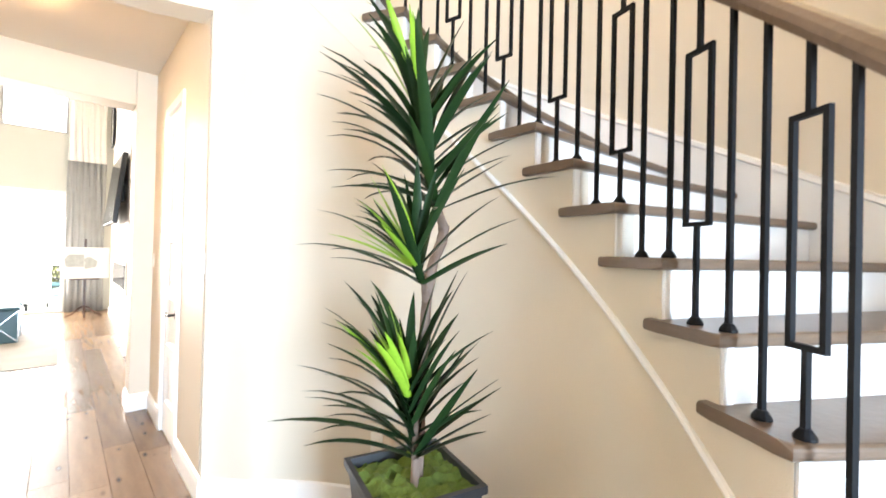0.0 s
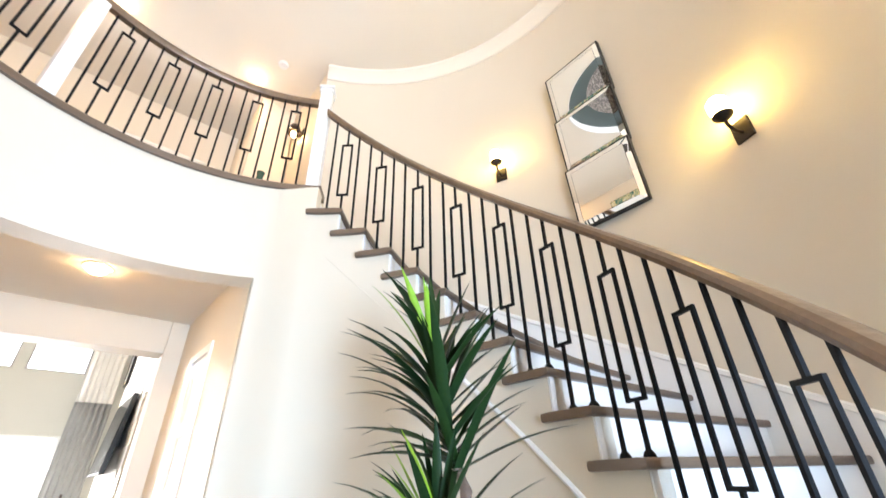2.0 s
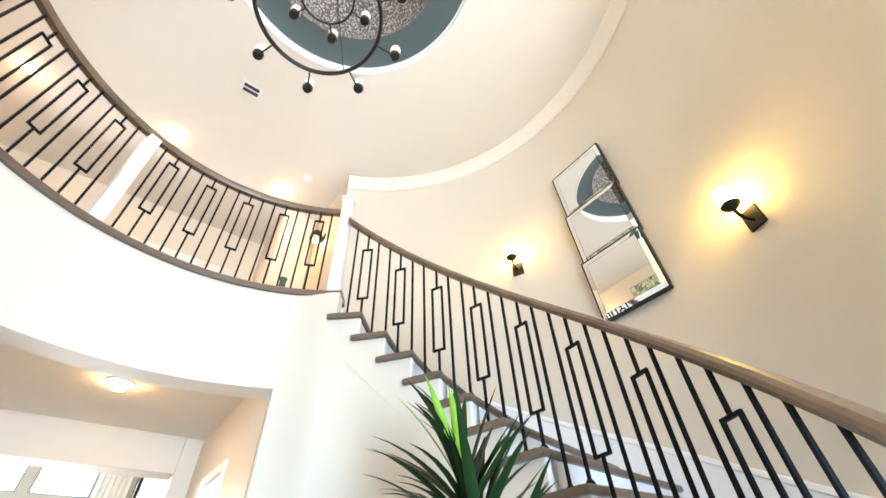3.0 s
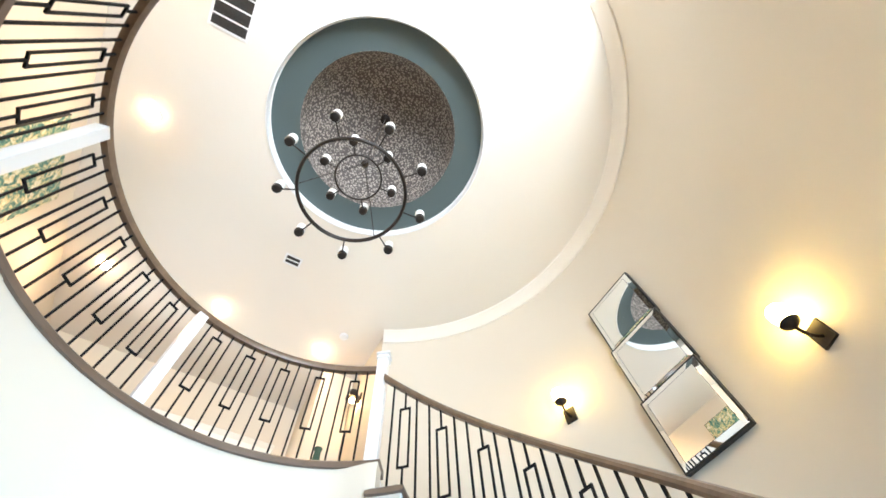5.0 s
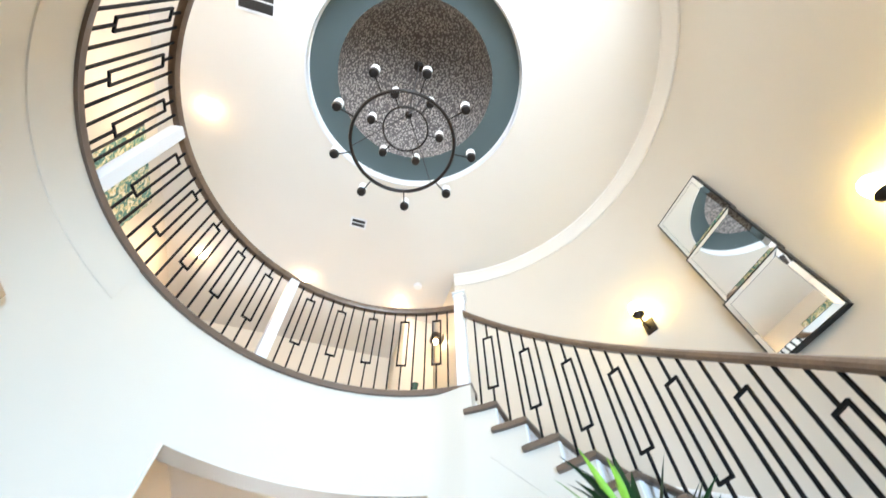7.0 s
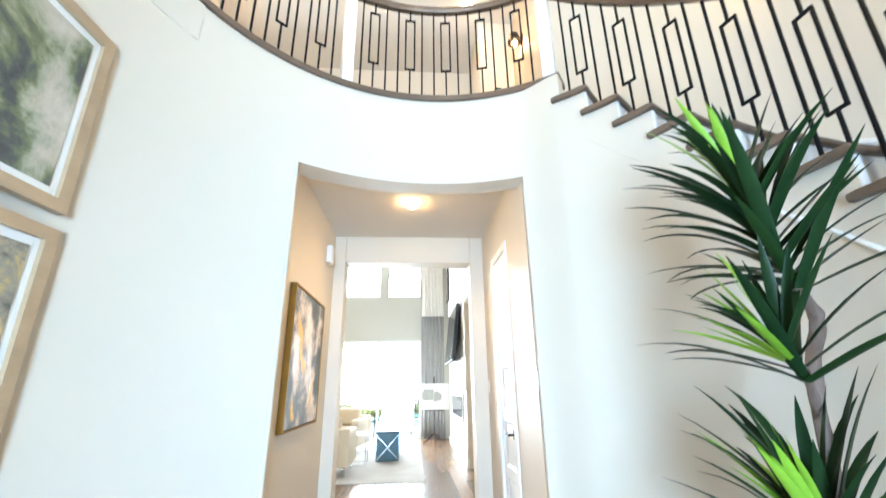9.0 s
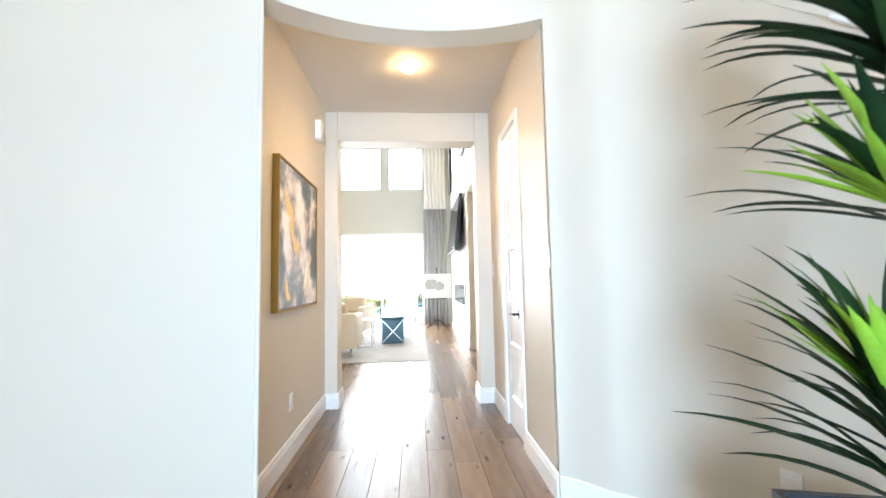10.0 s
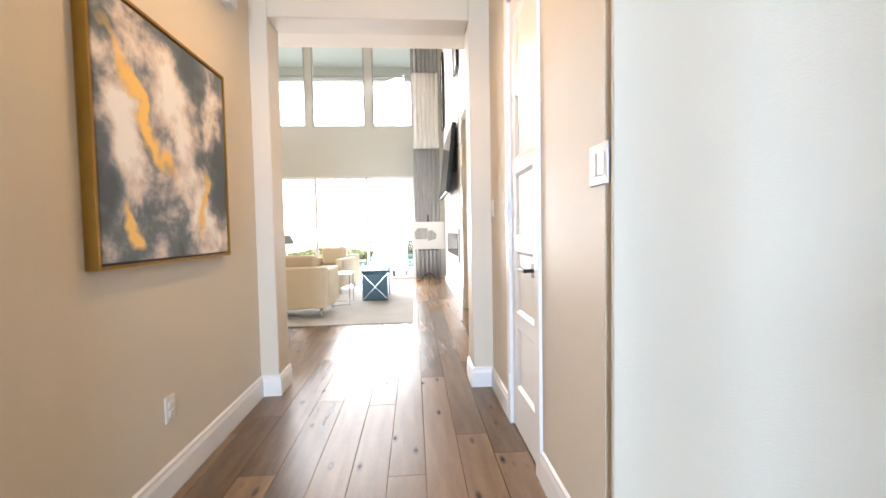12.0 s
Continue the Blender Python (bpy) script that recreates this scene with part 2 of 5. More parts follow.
# hall
setting("wall_hall_left", boxes((HL - 0.12, HL, polar(A_HL, R1 + 0.11, 0).y - 0.04, HEND, 0, HALLZ)), M_WALL, "greige hall wall", "wall")
setting("wall_hall_right", boxes((HR, HR + 0.12, polar(A_HR, R1 + 0.11, 0).y - 0.04, 4.75, 0, HALLZ), (HR, HR + 0.12, 5.33, HEND, 0, HALLZ), (HR, HR + 0.12, 4.75, 5.33, 2.47, HALLZ)), M_WALL, "greige hall wall with door opening", "wall")
JL, JR, OPZ = 0.040, 1.432, 2.632
setting("wall_hall_end", boxes((-4.6, JL, HEND, HEND + 0.24, 0, 3.1), (JR, 2.3, HEND, HEND + 0.24, 0, 3.1), (JL, JR, HEND, HEND + 0.24, OPZ, 3.1), bevel=0.008), M_WALL, "greige wall with cased square opening", "wall")
bm = bmesh.new()
n = 12
top = [Vector((HR + (HL - HR) * i / n, CY + math.sqrt((R1 + T_IN - 0.01) ** 2 - (HR + (HL - HR) * i / n - CX) ** 2), 0)) for i in range(n + 1)]
sweep(bm, [[Vector((p.x, p.y, HALLZ)), Vector((p.x, HEND, HALLZ)), Vector((p.x, HEND, HALLZ + 0.12)), Vector((p.x, p.y, HALLZ + 0.12))] for p in top])
setting("ceiling_hall", bm, M_CEIL, "flat painted hall ceiling", "ceiling")
setting("ceiling_low", boxes((-4.6, 2.3, HEND + 0.24, OVER, 3.059, 3.25)), M_CEIL, "flat white lowered ceiling beyond the hall", "ceiling")
# landing slab
def slab_out(a):
    ux, uy = math.cos(radians(a)), math.sin(radians(a))
    d = min([v for v in ((2.1 - CX) / ux if ux > 1e-6 else 99, (-1.945 - CX) / ux if ux < -1e-6 else 99, (OVER - CY) / uy if uy > 1e-6 else 99, (-1.6 - CY) / uy if uy < -1e-6 else 99)])
    p = polar(a, d, 0)
    if ux > 0 and p.y < 5.1:
        d = outer(a, (CX, CY)) + 0.02
    return d


bm = bmesh.new()
sweep(bm, [[polar(a, R1 + T_IN - 0.01, 3.12), polar(a, slab_out(a), 3.12), polar(a, slab_out(a), LAND - 0.004), polar(a, R1 + T_IN - 0.01, LAND - 0.004)] for a in np.arange(START + 0.4, END, 1.5)])
setting("floor_landing", bm, M_OAK, "upper landing floor of oak planks", "floor")
# upper ceiling with round recess
DOX, DOY, DOR = 0.890, 2.596, 1.238
bm = bmesh.new()
n = 96
def to_edge(a):
    ux, uy = math.cos(a), math.sin(a)
    return min((3.9 - DOX) / ux if ux > 1e-6 else 99, (-2.2 - DOX) / ux if ux < -1e-6 else 99, (OVER - DOY) / uy if uy > 1e-6 else 99, (-1.75 - DOY) / uy if uy < -1e-6 else 99)
ring = []
for i in range(n + 1):
    a = 2 * math.pi * i / n
    d = to_edge(a)
    ring.append([Vector((DOX + r * math.cos(a), DOY + r * math.sin(a), z)) for r, z in ((DOR, CEIL), (d, CEIL), (d, CEIL + 0.12), (DOR, CEIL + 0.12))])
sweep(bm, ring)
setting("ceiling_foyer", bm, M_CEIL, "flat cream ceiling with round recess above foyer", "ceiling")
# recess: white lip, painted cove, textured dome
bm = bmesh.new()
lathe(bm, [(DOR + 0.002, CEIL + 0.19), (DOR + 0.002, CEIL - 0.006), (DOR - 0.012, CEIL - 0.006), (DOR - 0.012, CEIL + 0.11), (DOR - 0.024, CEIL + 0.11), (DOR - 0.024, CEIL + 0.19)], 96, Matrix.Translation((DOX, DOY, 0)))
bm.faces.ensure_lookup_table()
bmesh.ops.delete(bm, geom=[f for f in bm.faces if len(f.verts) > 8], context="FACES")
setting("trim_recess", bm, M_WHITE, "white rounded lip around the ceiling recess", "trim", True)
M_CORK = mat("nubbly_bark_wallpaper", (0.40, 0.345, 0.30), 0.8, vary=0.3, scale=34, grain=26, bump=0.1, dark=(0.05, 0.04, 0.035))
cork = M_CORK.node_tree
cell = cork.nodes.new("ShaderNodeTexVoronoi")
cell.inputs["Scale"].default_value = 38.0
spots = cork.nodes.new("ShaderNodeValToRGB")
spots.color_ramp.elements[0].position, spots.color_ramp.elements[0].color = 0.28, (0.38, 0.33, 0.285, 1)
spots.color_ramp.elements[1].position, spots.color_ramp.elements[1].color = 0.55, (0.09, 0.075, 0.065, 1)
cork.links.new(cork.nodes["Mapping"].outputs[0], cell.inputs["Vector"])
cork.links.new(cell.outputs["Distance"], spots.inputs[0])
cork.links.new(spots.outputs[0], cork.nodes["Principled BSDF"].inputs["Base Color"])
RD = 0.905
bm = bmesh.new()
prof = [(DOR - 0.013, CEIL + 0.11), (DOR - 0.05, CEIL + 0.135), (RD, CEIL + 0.16)]
rings = [[bm.verts.new((DOX + r * math.cos(2 * math.pi * i / 96), DOY + r * math.sin(2 * math.pi * i / 96), z)) for i in range(96)] for r, z in prof]
for a, b in zip(rings, rings[1:]):
    for i in range(96):
        bm.faces.new((a[i], a[(i + 1) % 96], b[(i + 1) % 96], b[i]))
setting("ceiling_recess_band", bm, M_TEAL, "slate teal painted ring inside ceiling recess", "ceiling", True)
bm = bmesh.new()
DOME = 0.74
prof = [(RD * math.cos(radians(t)), CEIL + 0.16 + DOME * math.sin(radians(t))) for t in range(0, 88, 5)] + [(0.01, CEIL + 0.16 + DOME)]
rings = [[bm.verts.new((DOX + r * math.cos(2 * math.pi * i / 72), DOY + r * math.sin(2 * math.pi * i / 72), z)) for i in range(72)] for r, z in prof]
for a, b in zip(rings, rings[1:]):
    for i in range(72):
        bm.faces.new((a[i], a[(i + 1) % 72], b[(i + 1) % 72], b[i]))
bm.faces.new(rings[-1])
setting("ceiling_dome", bm, M_CORK, "shallow dome with nubbly grey-brown textured wallpaper", "ceiling", True)
setting("roof_foyer", boxes((-2.2, 3.9, -1.75, OVER, CEIL + 1.2, CEIL + 1.3)), M_CEIL, "plain roof deck over foyer", "roof")
# overlook wall above the lowered ceiling
OX0, OX1 = -1.425, 1.535
setting("wall_overlook", boxes((-4.6, OX0, OVER - 0.14, OVER, 3.1, TALL), (OX1, 2.3, OVER - 0.14, OVER, 3.1, TALL), (OX0, OX1, OVER - 0.14, OVER, 3.1, LAND + 1.05), (OX0, OX1, OVER - 0.14, OVER, 5.74, TALL)), M_WALL, "greige wall with opening overlooking the tall room", "wall")
# tall living room
XW = 1.713
setting("wall_living_right", boxes((2.05, 2.2, HEND + 0.24, BACK, 0, 2.749), (XW, 2.2, HEND + 0.24, 8.934, 2.749, TALL), (2.05, 2.2, 8.934, BACK, 2.749, TALL)), M_WALL, "greige living room wall with tall recess", "wall")
setting("wall_living_left", boxes((-4.75, -4.6, HEND, BACK, 0, TALL)), M_WALL, "greige living room side wall", "wall")
SX0, SX1, SZ = -3.126, 1.038, 2.508
WX = [(-2.958, -1.515), (-1.37, -0.11), (0.068, 1.038)]
WZ0, WZ1 = 3.703, 5.95
M_ACCENT = mat("soft_sage_grey_paint", (0.50, 0.505, 0.46), 0.6, vary=0.02, scale=1.2, grain=200, bump=0.015)
bs = [(-4.75, SX0, BACK, BACK + 0.16, 0, TALL), (SX1, 2.2, BACK, BACK + 0.16, 0, TALL), (SX0, SX1, BACK, BACK + 0.16, SZ, WZ0), (SX0, SX1, BACK, BACK + 0.16, WZ1, TALL), (SX0, WX[0][0], BACK, BACK + 0.16, WZ0, WZ1)]
bs += [(a[1], b[0], BACK, BACK + 0.16, WZ0, WZ1) for a, b in zip(WX, WX[1:])]
setting("wall_garden", boxes(*bs), M_ACCENT, "sage grey wall with glass doors and high windows", "wall")
setting("ceiling_living", boxes((-4.75, 2.3, OVER, BACK + 0.16, TALL, TALL + 0.12)), M_CEIL, "flat white ceiling of the tall room", "ceiling")
# floor base under the planks
setting("floor", boxes((-4.8, 3.9, -1.8, BACK + 0.16, -0.12, -0.012)), M_OAK, "dark sub-floor below oak planks", "floor")
backdrop = bpy.data.materials.new("hazy_bright_sky")
backdrop.use_nodes = True
bb = backdrop.node_tree.nodes["Principled BSDF"]
bb.inputs["Base Color"].default_value = (0.8, 0.85, 0.9, 1)
bb.inputs["Emission Color"].default_value, bb.inputs["Emission Strength"].default_value = (0.93, 0.97, 1.0, 1), 3.0
setting("backdrop", boxes((-160, 160, 80, 81, -1, 110)), backdrop, "plain bright hazy sky", "sky")
M_LAWN = mat("pale_patio_paving", (0.55, 0.53, 0.48), 0.8, vary=0.1, scale=1.5, grain=30, bump=0.03)
setting("ground", boxes((-300, 300, BACK + 0.16, 600, -0.25, -0.08), (-300, 300, -600, -1.8, -0.25, -0.08)), M_LAWN, "pale outdoor ground and patio", "ground")

# ---- stairs ----
stairs = thing("staircase", "curved staircase with stained oak treads and white risers", "staircase")
for k in range(1, 19):
    back = TOP - (18 - k) * STEP
    front = back - LAP
    z = tread_top(k)
    bm = bmesh.new()
    n = 6
    nose = 1.1
    inner = [polar(front - nose + (LAP + nose) * i / n, SR - 0.032, 0, SC) for i in range(n + 1)]
    f2 = front - nose * SR / outer(front)
    outs = [polar(a, outer(a) - 0.004, 0, SC) for a in (f2 + (front + STEP + 0.4 - f2) * i / n for i in range(n + 1))]
    loop = inner + outs[::-1]
    lo = [bm.verts.new((p.x, p.y, z - 0.036)) for p in loop]
    hi = [bm.verts.new((p.x, p.y, z)) for p in loop]
    bm.faces.new(lo[::-1])
    bm.faces.new(hi)
    m2 = len(loop)
    for i in range(m2):
        bm.faces.new((lo[i], lo[(i + 1) % m2], hi[(i + 1) % m2], hi[i]))
    es = [e for e in bm.edges if abs(e.verts[0].co.z - e.verts[1].co.z) < 1e-4 and (len([v for v in e.verts if any((v.co.xy - q.xy).length < 1e-4 for q in inner)]) == 2 or {round(v.co.x, 3) for v in e.verts} == {round(inner[0].x, 3), round(outs[0].x, 3)})]
    bmesh.ops.bevel(bm, geom=es, offset=0.012, segments=3, affect="EDGES", profile=0.5)
    part("tread", bm, M_TREAD, stairs)
for k in range(1, 20):
    a = TOP - (18 - k) * STEP - LAP
    bm = bmesh.new()
    z0, z1 = tread_top(k - 1) if k > 1 else 0.0, tread_top(k) - 0.036 if k < 19 else LAND
    sweep(bm, [[polar(a, r, z0, SC), polar(a + 0.7 * SR / r, r, z0, SC), polar(a + 0.7 * SR / r, r, z1, SC), polar(a, r, z1, SC)] for r in (SR + 0.001, outer(a) - 0.002)])
    part("riser", bm, M_WHITE, stairs)
for k in range(2, 19):
    a = TOP - (18 - k) * STEP - LAP
    bm = bmesh.new()
    sweep(bm, [[polar(a + da, r, z, SC) for da, z in ((-0.28, tread_top(k - 1) + 0.001), (0.01, tread_top(k - 1) + 0.001), (0.01, tread_top(k) - 0.037), (-0.28, tread_top(k) - 0.037))] for r in (SR + 0.004, SR + 0.034)])
    part("riser_edge", bm, M_WHITE, stairs)
tread_z = lambda a: (18 + (a + LAP - TOP) / STEP) * RISE - 0.040
bead_z = lambda a: 1.6466 + 0.02489 * a + 0.0000184 * a * a
bm = arc(bmesh.new(), -60, 20, [(SR + 0.002, -0.016), (SR - 0.010, -0.013), (SR - 0.015, 0.0), (SR - 0.010, 0.013), (SR + 0.002, 0.016)], SC, bead_z)
part("stringer_moulding", bm, M_WHITE, stairs, "thin white moulding along the stringer", True)
bm = arc(bmesh.new(), 20, TOP - 6, [(SR + 0.001, -0.004), (SR - 0.003, -0.003), (SR - 0.003, 0.003), (SR + 0.001, 0.004)], SC, bead_z)
part("stringer_moulding", bm, M_WALL, stairs, "painted bead along the upper stringer", True)
bm = bmesh.new()
angs = np.arange(-70, 60, 2.0)
def skirt_pt(a, dr, dz):
    p = polar(a, outer(a) - dr, 0, SC)
    return Vector((p.x, p.y, min(tread_z(a), LAND) + dz))
sweep(bm, [[skirt_pt(a, 0.0, -0.25), skirt_pt(a, 0.016, -0.25), skirt_pt(a, 0.016, 0.19), skirt_pt(a, 0.03, 0.20), skirt_pt(a, 0.026, 0.225), skirt_pt(a, 0.0, 0.235)] for a in angs])
part("skirt_board", bm, M_WHITE, stairs, "white skirt board along the curved wall", True)

# ---- railings ----
RB, SB = R1 + 0.05, SR + 0.0265          # lines of the balcony's and the stairs' balusters
rail_z = lambda a: 2.940 + 0.02572 * a
RAIL = [(-0.022, -0.065), (0.022, -0.065), (0.034, -0.04), (0.034, -0.018), (0.022, -0.002), (0, 0.003), (-0.022, -0.002), (-0.034, -0.018), (-0.034, -0.04)]
rail_at = lambda r: [(r + d, h) for d, h in RAIL]


def baluster(owner, a, z0, z1, framed, f0=0.0, f1=0.0, r=RB, c=(CX, CY)):
    """A square iron bar at the angle a; framed ones open into a rectangle."""
    bm = bmesh.new()
    w = 0.0128
    turn = pose(0, 0, 0, 0, 0, a)
    p = polar(a, r, 0, c)
    def put(bm, y0, y1, h0, h1, t=w):
        b = bmesh.new()
        box(b, -t / 2, t / 2, y0, y1, h0, h1)
        bmesh.ops.transform(b, matrix=Matrix.Translation(p) @ turn, verts=b.verts[:])
        me = bpy.data.meshes.new("tmp")
        b.to_mesh(me)
        b.free()
        bm.from_mesh(me)
        bpy.data.meshes.remove(me)
    put(bm, -w / 2, w / 2, z0, f0 if framed else z1)
    ob = part("baluster", bm, M_IRON, owner)
    if framed:
        hw = 0.044
        bm = bmesh.new()
        put(bm, -hw, hw, f0, f0 + w)
        put(bm, -hw, hw, f1 - w, f1)
        put(bm, -hw, -hw + w, f0 + w, f1 - w)
        put(bm, hw - w, hw, f0 + w, f1 - w)
        bmesh.ops.remove_doubles(bm, verts=bm.verts[:], dist=0.0005)
        part("rectangle", bm, M_IRON, ob, "black iron rectangle")
        bm = bmesh.new()
        put(bm, -w / 2, w / 2, f1, z1)
        part("upper_bar", bm, M_IRON, ob)
    bm = bmesh.new()
    lathe(bm, [(0.021, z0), (0.021, z0 + 0.006), (0.015, z0 + 0.016), (0.0105, z0 + 0.022)], 12, Matrix.Translation(p))
    part("shoe", bm, M_IRON, ob)
    return ob


stair_rail = thing("stair_railing", "black iron stair railing with rectangular motifs and oak handrail", "railing")
part("handrail", arc(bmesh.new(), -62, 53.3, rail_at(SB), SC, rail_z), M_RAIL, stair_rail, "stained oak handrail", True)
for k in range(2, 19):
    front = TOP - (18 - k) * STEP - LAP
    for j, da in ((0, 0.1), (1, 3.77)):
        a = front + da
        if a < -61:
            continue
        z0, z1 = tread_top(k), rail_z(a) - 0.06
        idx = 2 * k + j
        f1 = z1 - 0.155
        baluster(stair_rail, a, z0, z1, idx % 3 == 0, f1 - 0.50, f1, SB, SC)
balc = thing("balcony_railing", "black iron balcony railing with rectangular motifs and oak handrail", "railing")
part("handrail", arc(bmesh.new(), 56.4, END, rail_at(RB), z=lambda a: 4.505), M_RAIL, balc, "stained oak handrail", True)
PLATE_Z = LAND + 0.055
part("base_plate", arc(bmesh.new(), START - 0.8, END, [(R1 - 0.025, LAND + 0.0), (R1 + 0.14, LAND + 0.0), (R1 + 0.14, PLATE_Z), (R1 - 0.015, PLATE_Z), (R1 - 0.025, PLATE_Z - 0.012)]), M_TREAD, balc, "stained oak base plate on the balcony edge", True)
POSTS = (56.07, 113.75, 169.0, END)
for s, (a0, fr0, fstep) in enumerate(((56.07, 64.14, 10.60), (113.75, 121.4, 10.42), (169.0, 176.6, 10.36))):
    a1 = POSTS[s + 1]
    a = fr0 - fstep / 3
    i = 2
    while a < a1 - 2.5:
        baluster(balc, a, PLATE_Z, 4.445, i % 3 == 0, 3.813, 4.342)
        a += fstep / 3
        i += 1


def newel(a, z0, z1, cap, w, label):
    post = thing("newel_post", label, "post", "railing posts", Matrix.Translation(polar(a, RB, 0)) @ pose(0, 0, 0, 0, 0, a))
    bm = bmesh.new()
    box(bm, -w / 2, w / 2, -w / 2, w / 2, z0, z1, 0.004)
    part("shaft", bm, M_WHITE, post)
    if cap:
        bm = bmesh.new()
        box(bm, -w / 2 - 0.012, w / 2 + 0.012, -w / 2 - 0.012, w / 2 + 0.012, z1 - 0.05, z1 - 0.03, 0.004)
        box(bm, -w / 2 - 0.018, w / 2 + 0.018, -w / 2 - 0.018, w / 2 + 0.018, z1, z1 + 0.022, 0.006)
        part("cap", bm, M_WHITE, post)


newel(56.07, LAND - 0.2, 4.63, True, 0.095, "white square newel post with cap at stair top")
newel(113.75, PLATE_Z, 4.441, False, 0.085, "white square post under the balcony handrail")
newel(169.0, PLATE_Z, 4.441, False, 0.085, "white square post under the balcony handrail")
newel(END, PLATE_Z, 4.63, True, 0.095, "white square newel post with cap at balcony end")

# ---- baseboards and casings ----
BASE = [(R1 + 0.002, 0.0), (R1 - 0.016, 0.0), (R1 - 0.016, 0.105), (R1 - 0.010, 0.125), (R1 - 0.010, 0.138), (R1 + 0.002, 0.148)]
bm = sweep(bmesh.new(), [[polar(a, r - R1 + r_top + (R1 - r_top) * ease(a), h) for r, h in BASE] for a in angles])
arc(bm, -52, TOP - LAP + STEP, [(r - R1 + SR, h) for r, h in BASE], SC)
setting("baseboard_rotunda", bm, M_WHITE, "white moulded baseboard along curved wall", "baseboard", True)
setting("baseboard_rotunda_left", arc(bmesh.new(), A_HL, END, BASE), M_WHITE, "white moulded baseboard along curved wall", "baseboard", True)


def base_run(name, pts):
    """White moulded baseboard along a line of floor points, proud to the right of the way."""
    bm = bmesh.new()
    prof = [(-0.001, 0.0), (0.016, 0.0), (0.016, 0.105), (0.010, 0.125), (0.010, 0.138), (-0.001, 0.148)]
    for (x0, y0), (x1, y1) in zip(pts, pts[1:]):
        d = Vector((x1 - x0, y1 - y0, 0)).normalized()
        n = Vector((d.y, -d.x, 0))
        sweep(bm, [[Vector((x, y, 0)) + n * u + d * e + Vector((0, 0, h)) for u, h in prof] for x, y, e in ((x0, y0, -0.015), (x1, y1, 0.015))])
    return setting(name, bm, M_WHITE, "white moulded baseboard", "baseboard")


YL, YR = polar(A_HL, R1, 0).y + 0.03, polar(A_HR, R1, 0).y + 0.03
base_run("baseboard_hall_left", [(HL, YL), (HL, HEND)])
base_run("baseboard_jamb_left", [(HL + 0.016, HEND), (JL, HEND), (JL, HEND + 0.24)])
base_run("baseboard_hall_right_far", [(HR, HEND), (HR, 5.38)])
base_run("baseboard_hall_right_near", [(HR, 4.70), (HR, YR)])
base_run("baseboard_jamb_right", [(JR, HEND + 0.24), (JR, HEND), (HR - 0.016, HEND)])
base_run("baseboard_niche", [(2.05, 8.934), (2.05, HEND + 0.25)])
# rounded corner beads of the hall opening
for nm, x, y in (("trim_corner_left", OL, YL - 0.03), ("trim_corner_right", OR, YR - 0.03)):
    bm = rod(bmesh.new(), (x + (-0.009 if x < 0 else 0.009), y + 0.009, 0.0), (x + (-0.009 if x < 0 else 0.009), y + 0.009, HEAD), 0.012, 16)
    setting(nm, bm, M_WALL, "rounded plaster corner bead", "trim", True)

# ---- hall door ----
door = tagged(new("door_hall"), "white five-panel closet door with black lever handle", "door", "", "structure")
D0, D1, DZ = 4.778, 5.29, 2.43
bm = bmesh.new()
for y0, y1, z1 in ((D0 - 0.062, D0, DZ + 0.062), (D1, D1 + 0.062, DZ + 0.062)):
    box(bm, HR - 0.016, HR + 0.03, y0, y1, 0, z1, 0.004)
box(bm, HR - 0.015, HR + 0.03, D0 + 0.001, D1 - 0.001, DZ, DZ + 0.061, 0.004)
part("casing", bm, M_WHITE, door, "white door casing")
XF = HR + 0.006
bm = bmesh.new()
st = 0.085
box(bm, XF, XF + 0.035, D0 + 0.004, D0 + st, 0.012, DZ - 0.004)
box(bm, XF, XF + 0.035, D1 - st, D1 - 0.004, 0.012, DZ - 0.004)
np_, bot, tp, rl = 5, 0.24, 0.11, 0.085
ph = (DZ - 0.016 - bot - tp - (np_ - 1) * rl) / np_
z = 0.012
spans = []
for i in range(np_ + 1):
    h = bot if i == 0 else tp if i == np_ else rl
    box(bm, XF + 0.0005, XF + 0.0345, D0 + st, D1 - st, z, z + h)
    z += h
    if i < np_:
        spans.append((z, z + ph))
        z += ph
leaf_door = part("leaf", bm, M_WHITE, door, "white stile and rail door leaf")
for z0, z1 in spans:
    bm = bmesh.new()
    y0, y1 = D0 + st, D1 - st
    a = [Vector((XF + 0.002, y, zz)) for y, zz in ((y0, z0), (y1, z0), (y1, z1), (y0, z1))]
    b = [Vector((XF + 0.015, y, zz)) for y, zz in ((y0 + 0.018, z0 + 0.018), (y1 - 0.018, z0 + 0.018), (y1 - 0.018, z1 - 0.018), (y0 + 0.018, z1 - 0.018))]
    va, vb = [bm.verts.new(p) for p in a], [bm.verts.new(p) for p in b]
    for i in range(4):
        bm.faces.new((va[i], va[(i + 1) % 4], vb[(i + 1) % 4], vb[i]))
    bm.faces.new(vb)
    part("panel", bm, M_WHITE, leaf_door)
M_BLACK = mat("matte_black_metal", (0.012, 0.012, 0.013), 0.35, metal=0.3, vary=0.1, bump=0.005)
bm = bmesh.new()
box(bm, XF - 0.012, XF, D0 + 0.02, D0 + 0.085, 0.915, 0.985, 0.003)
rod(bm, (XF - 0.012, D0 + 0.052, 0.95), (XF - 0.05, D0 + 0.052, 0.95), 0.009, 10)
box(bm, XF - 0.06, XF - 0.043, D0 + 0.04, D0 + 0.165, 0.941, 0.959, 0.004)
part("lever_handle", bm, M_BLACK, leaf_door, "black square lever handle")
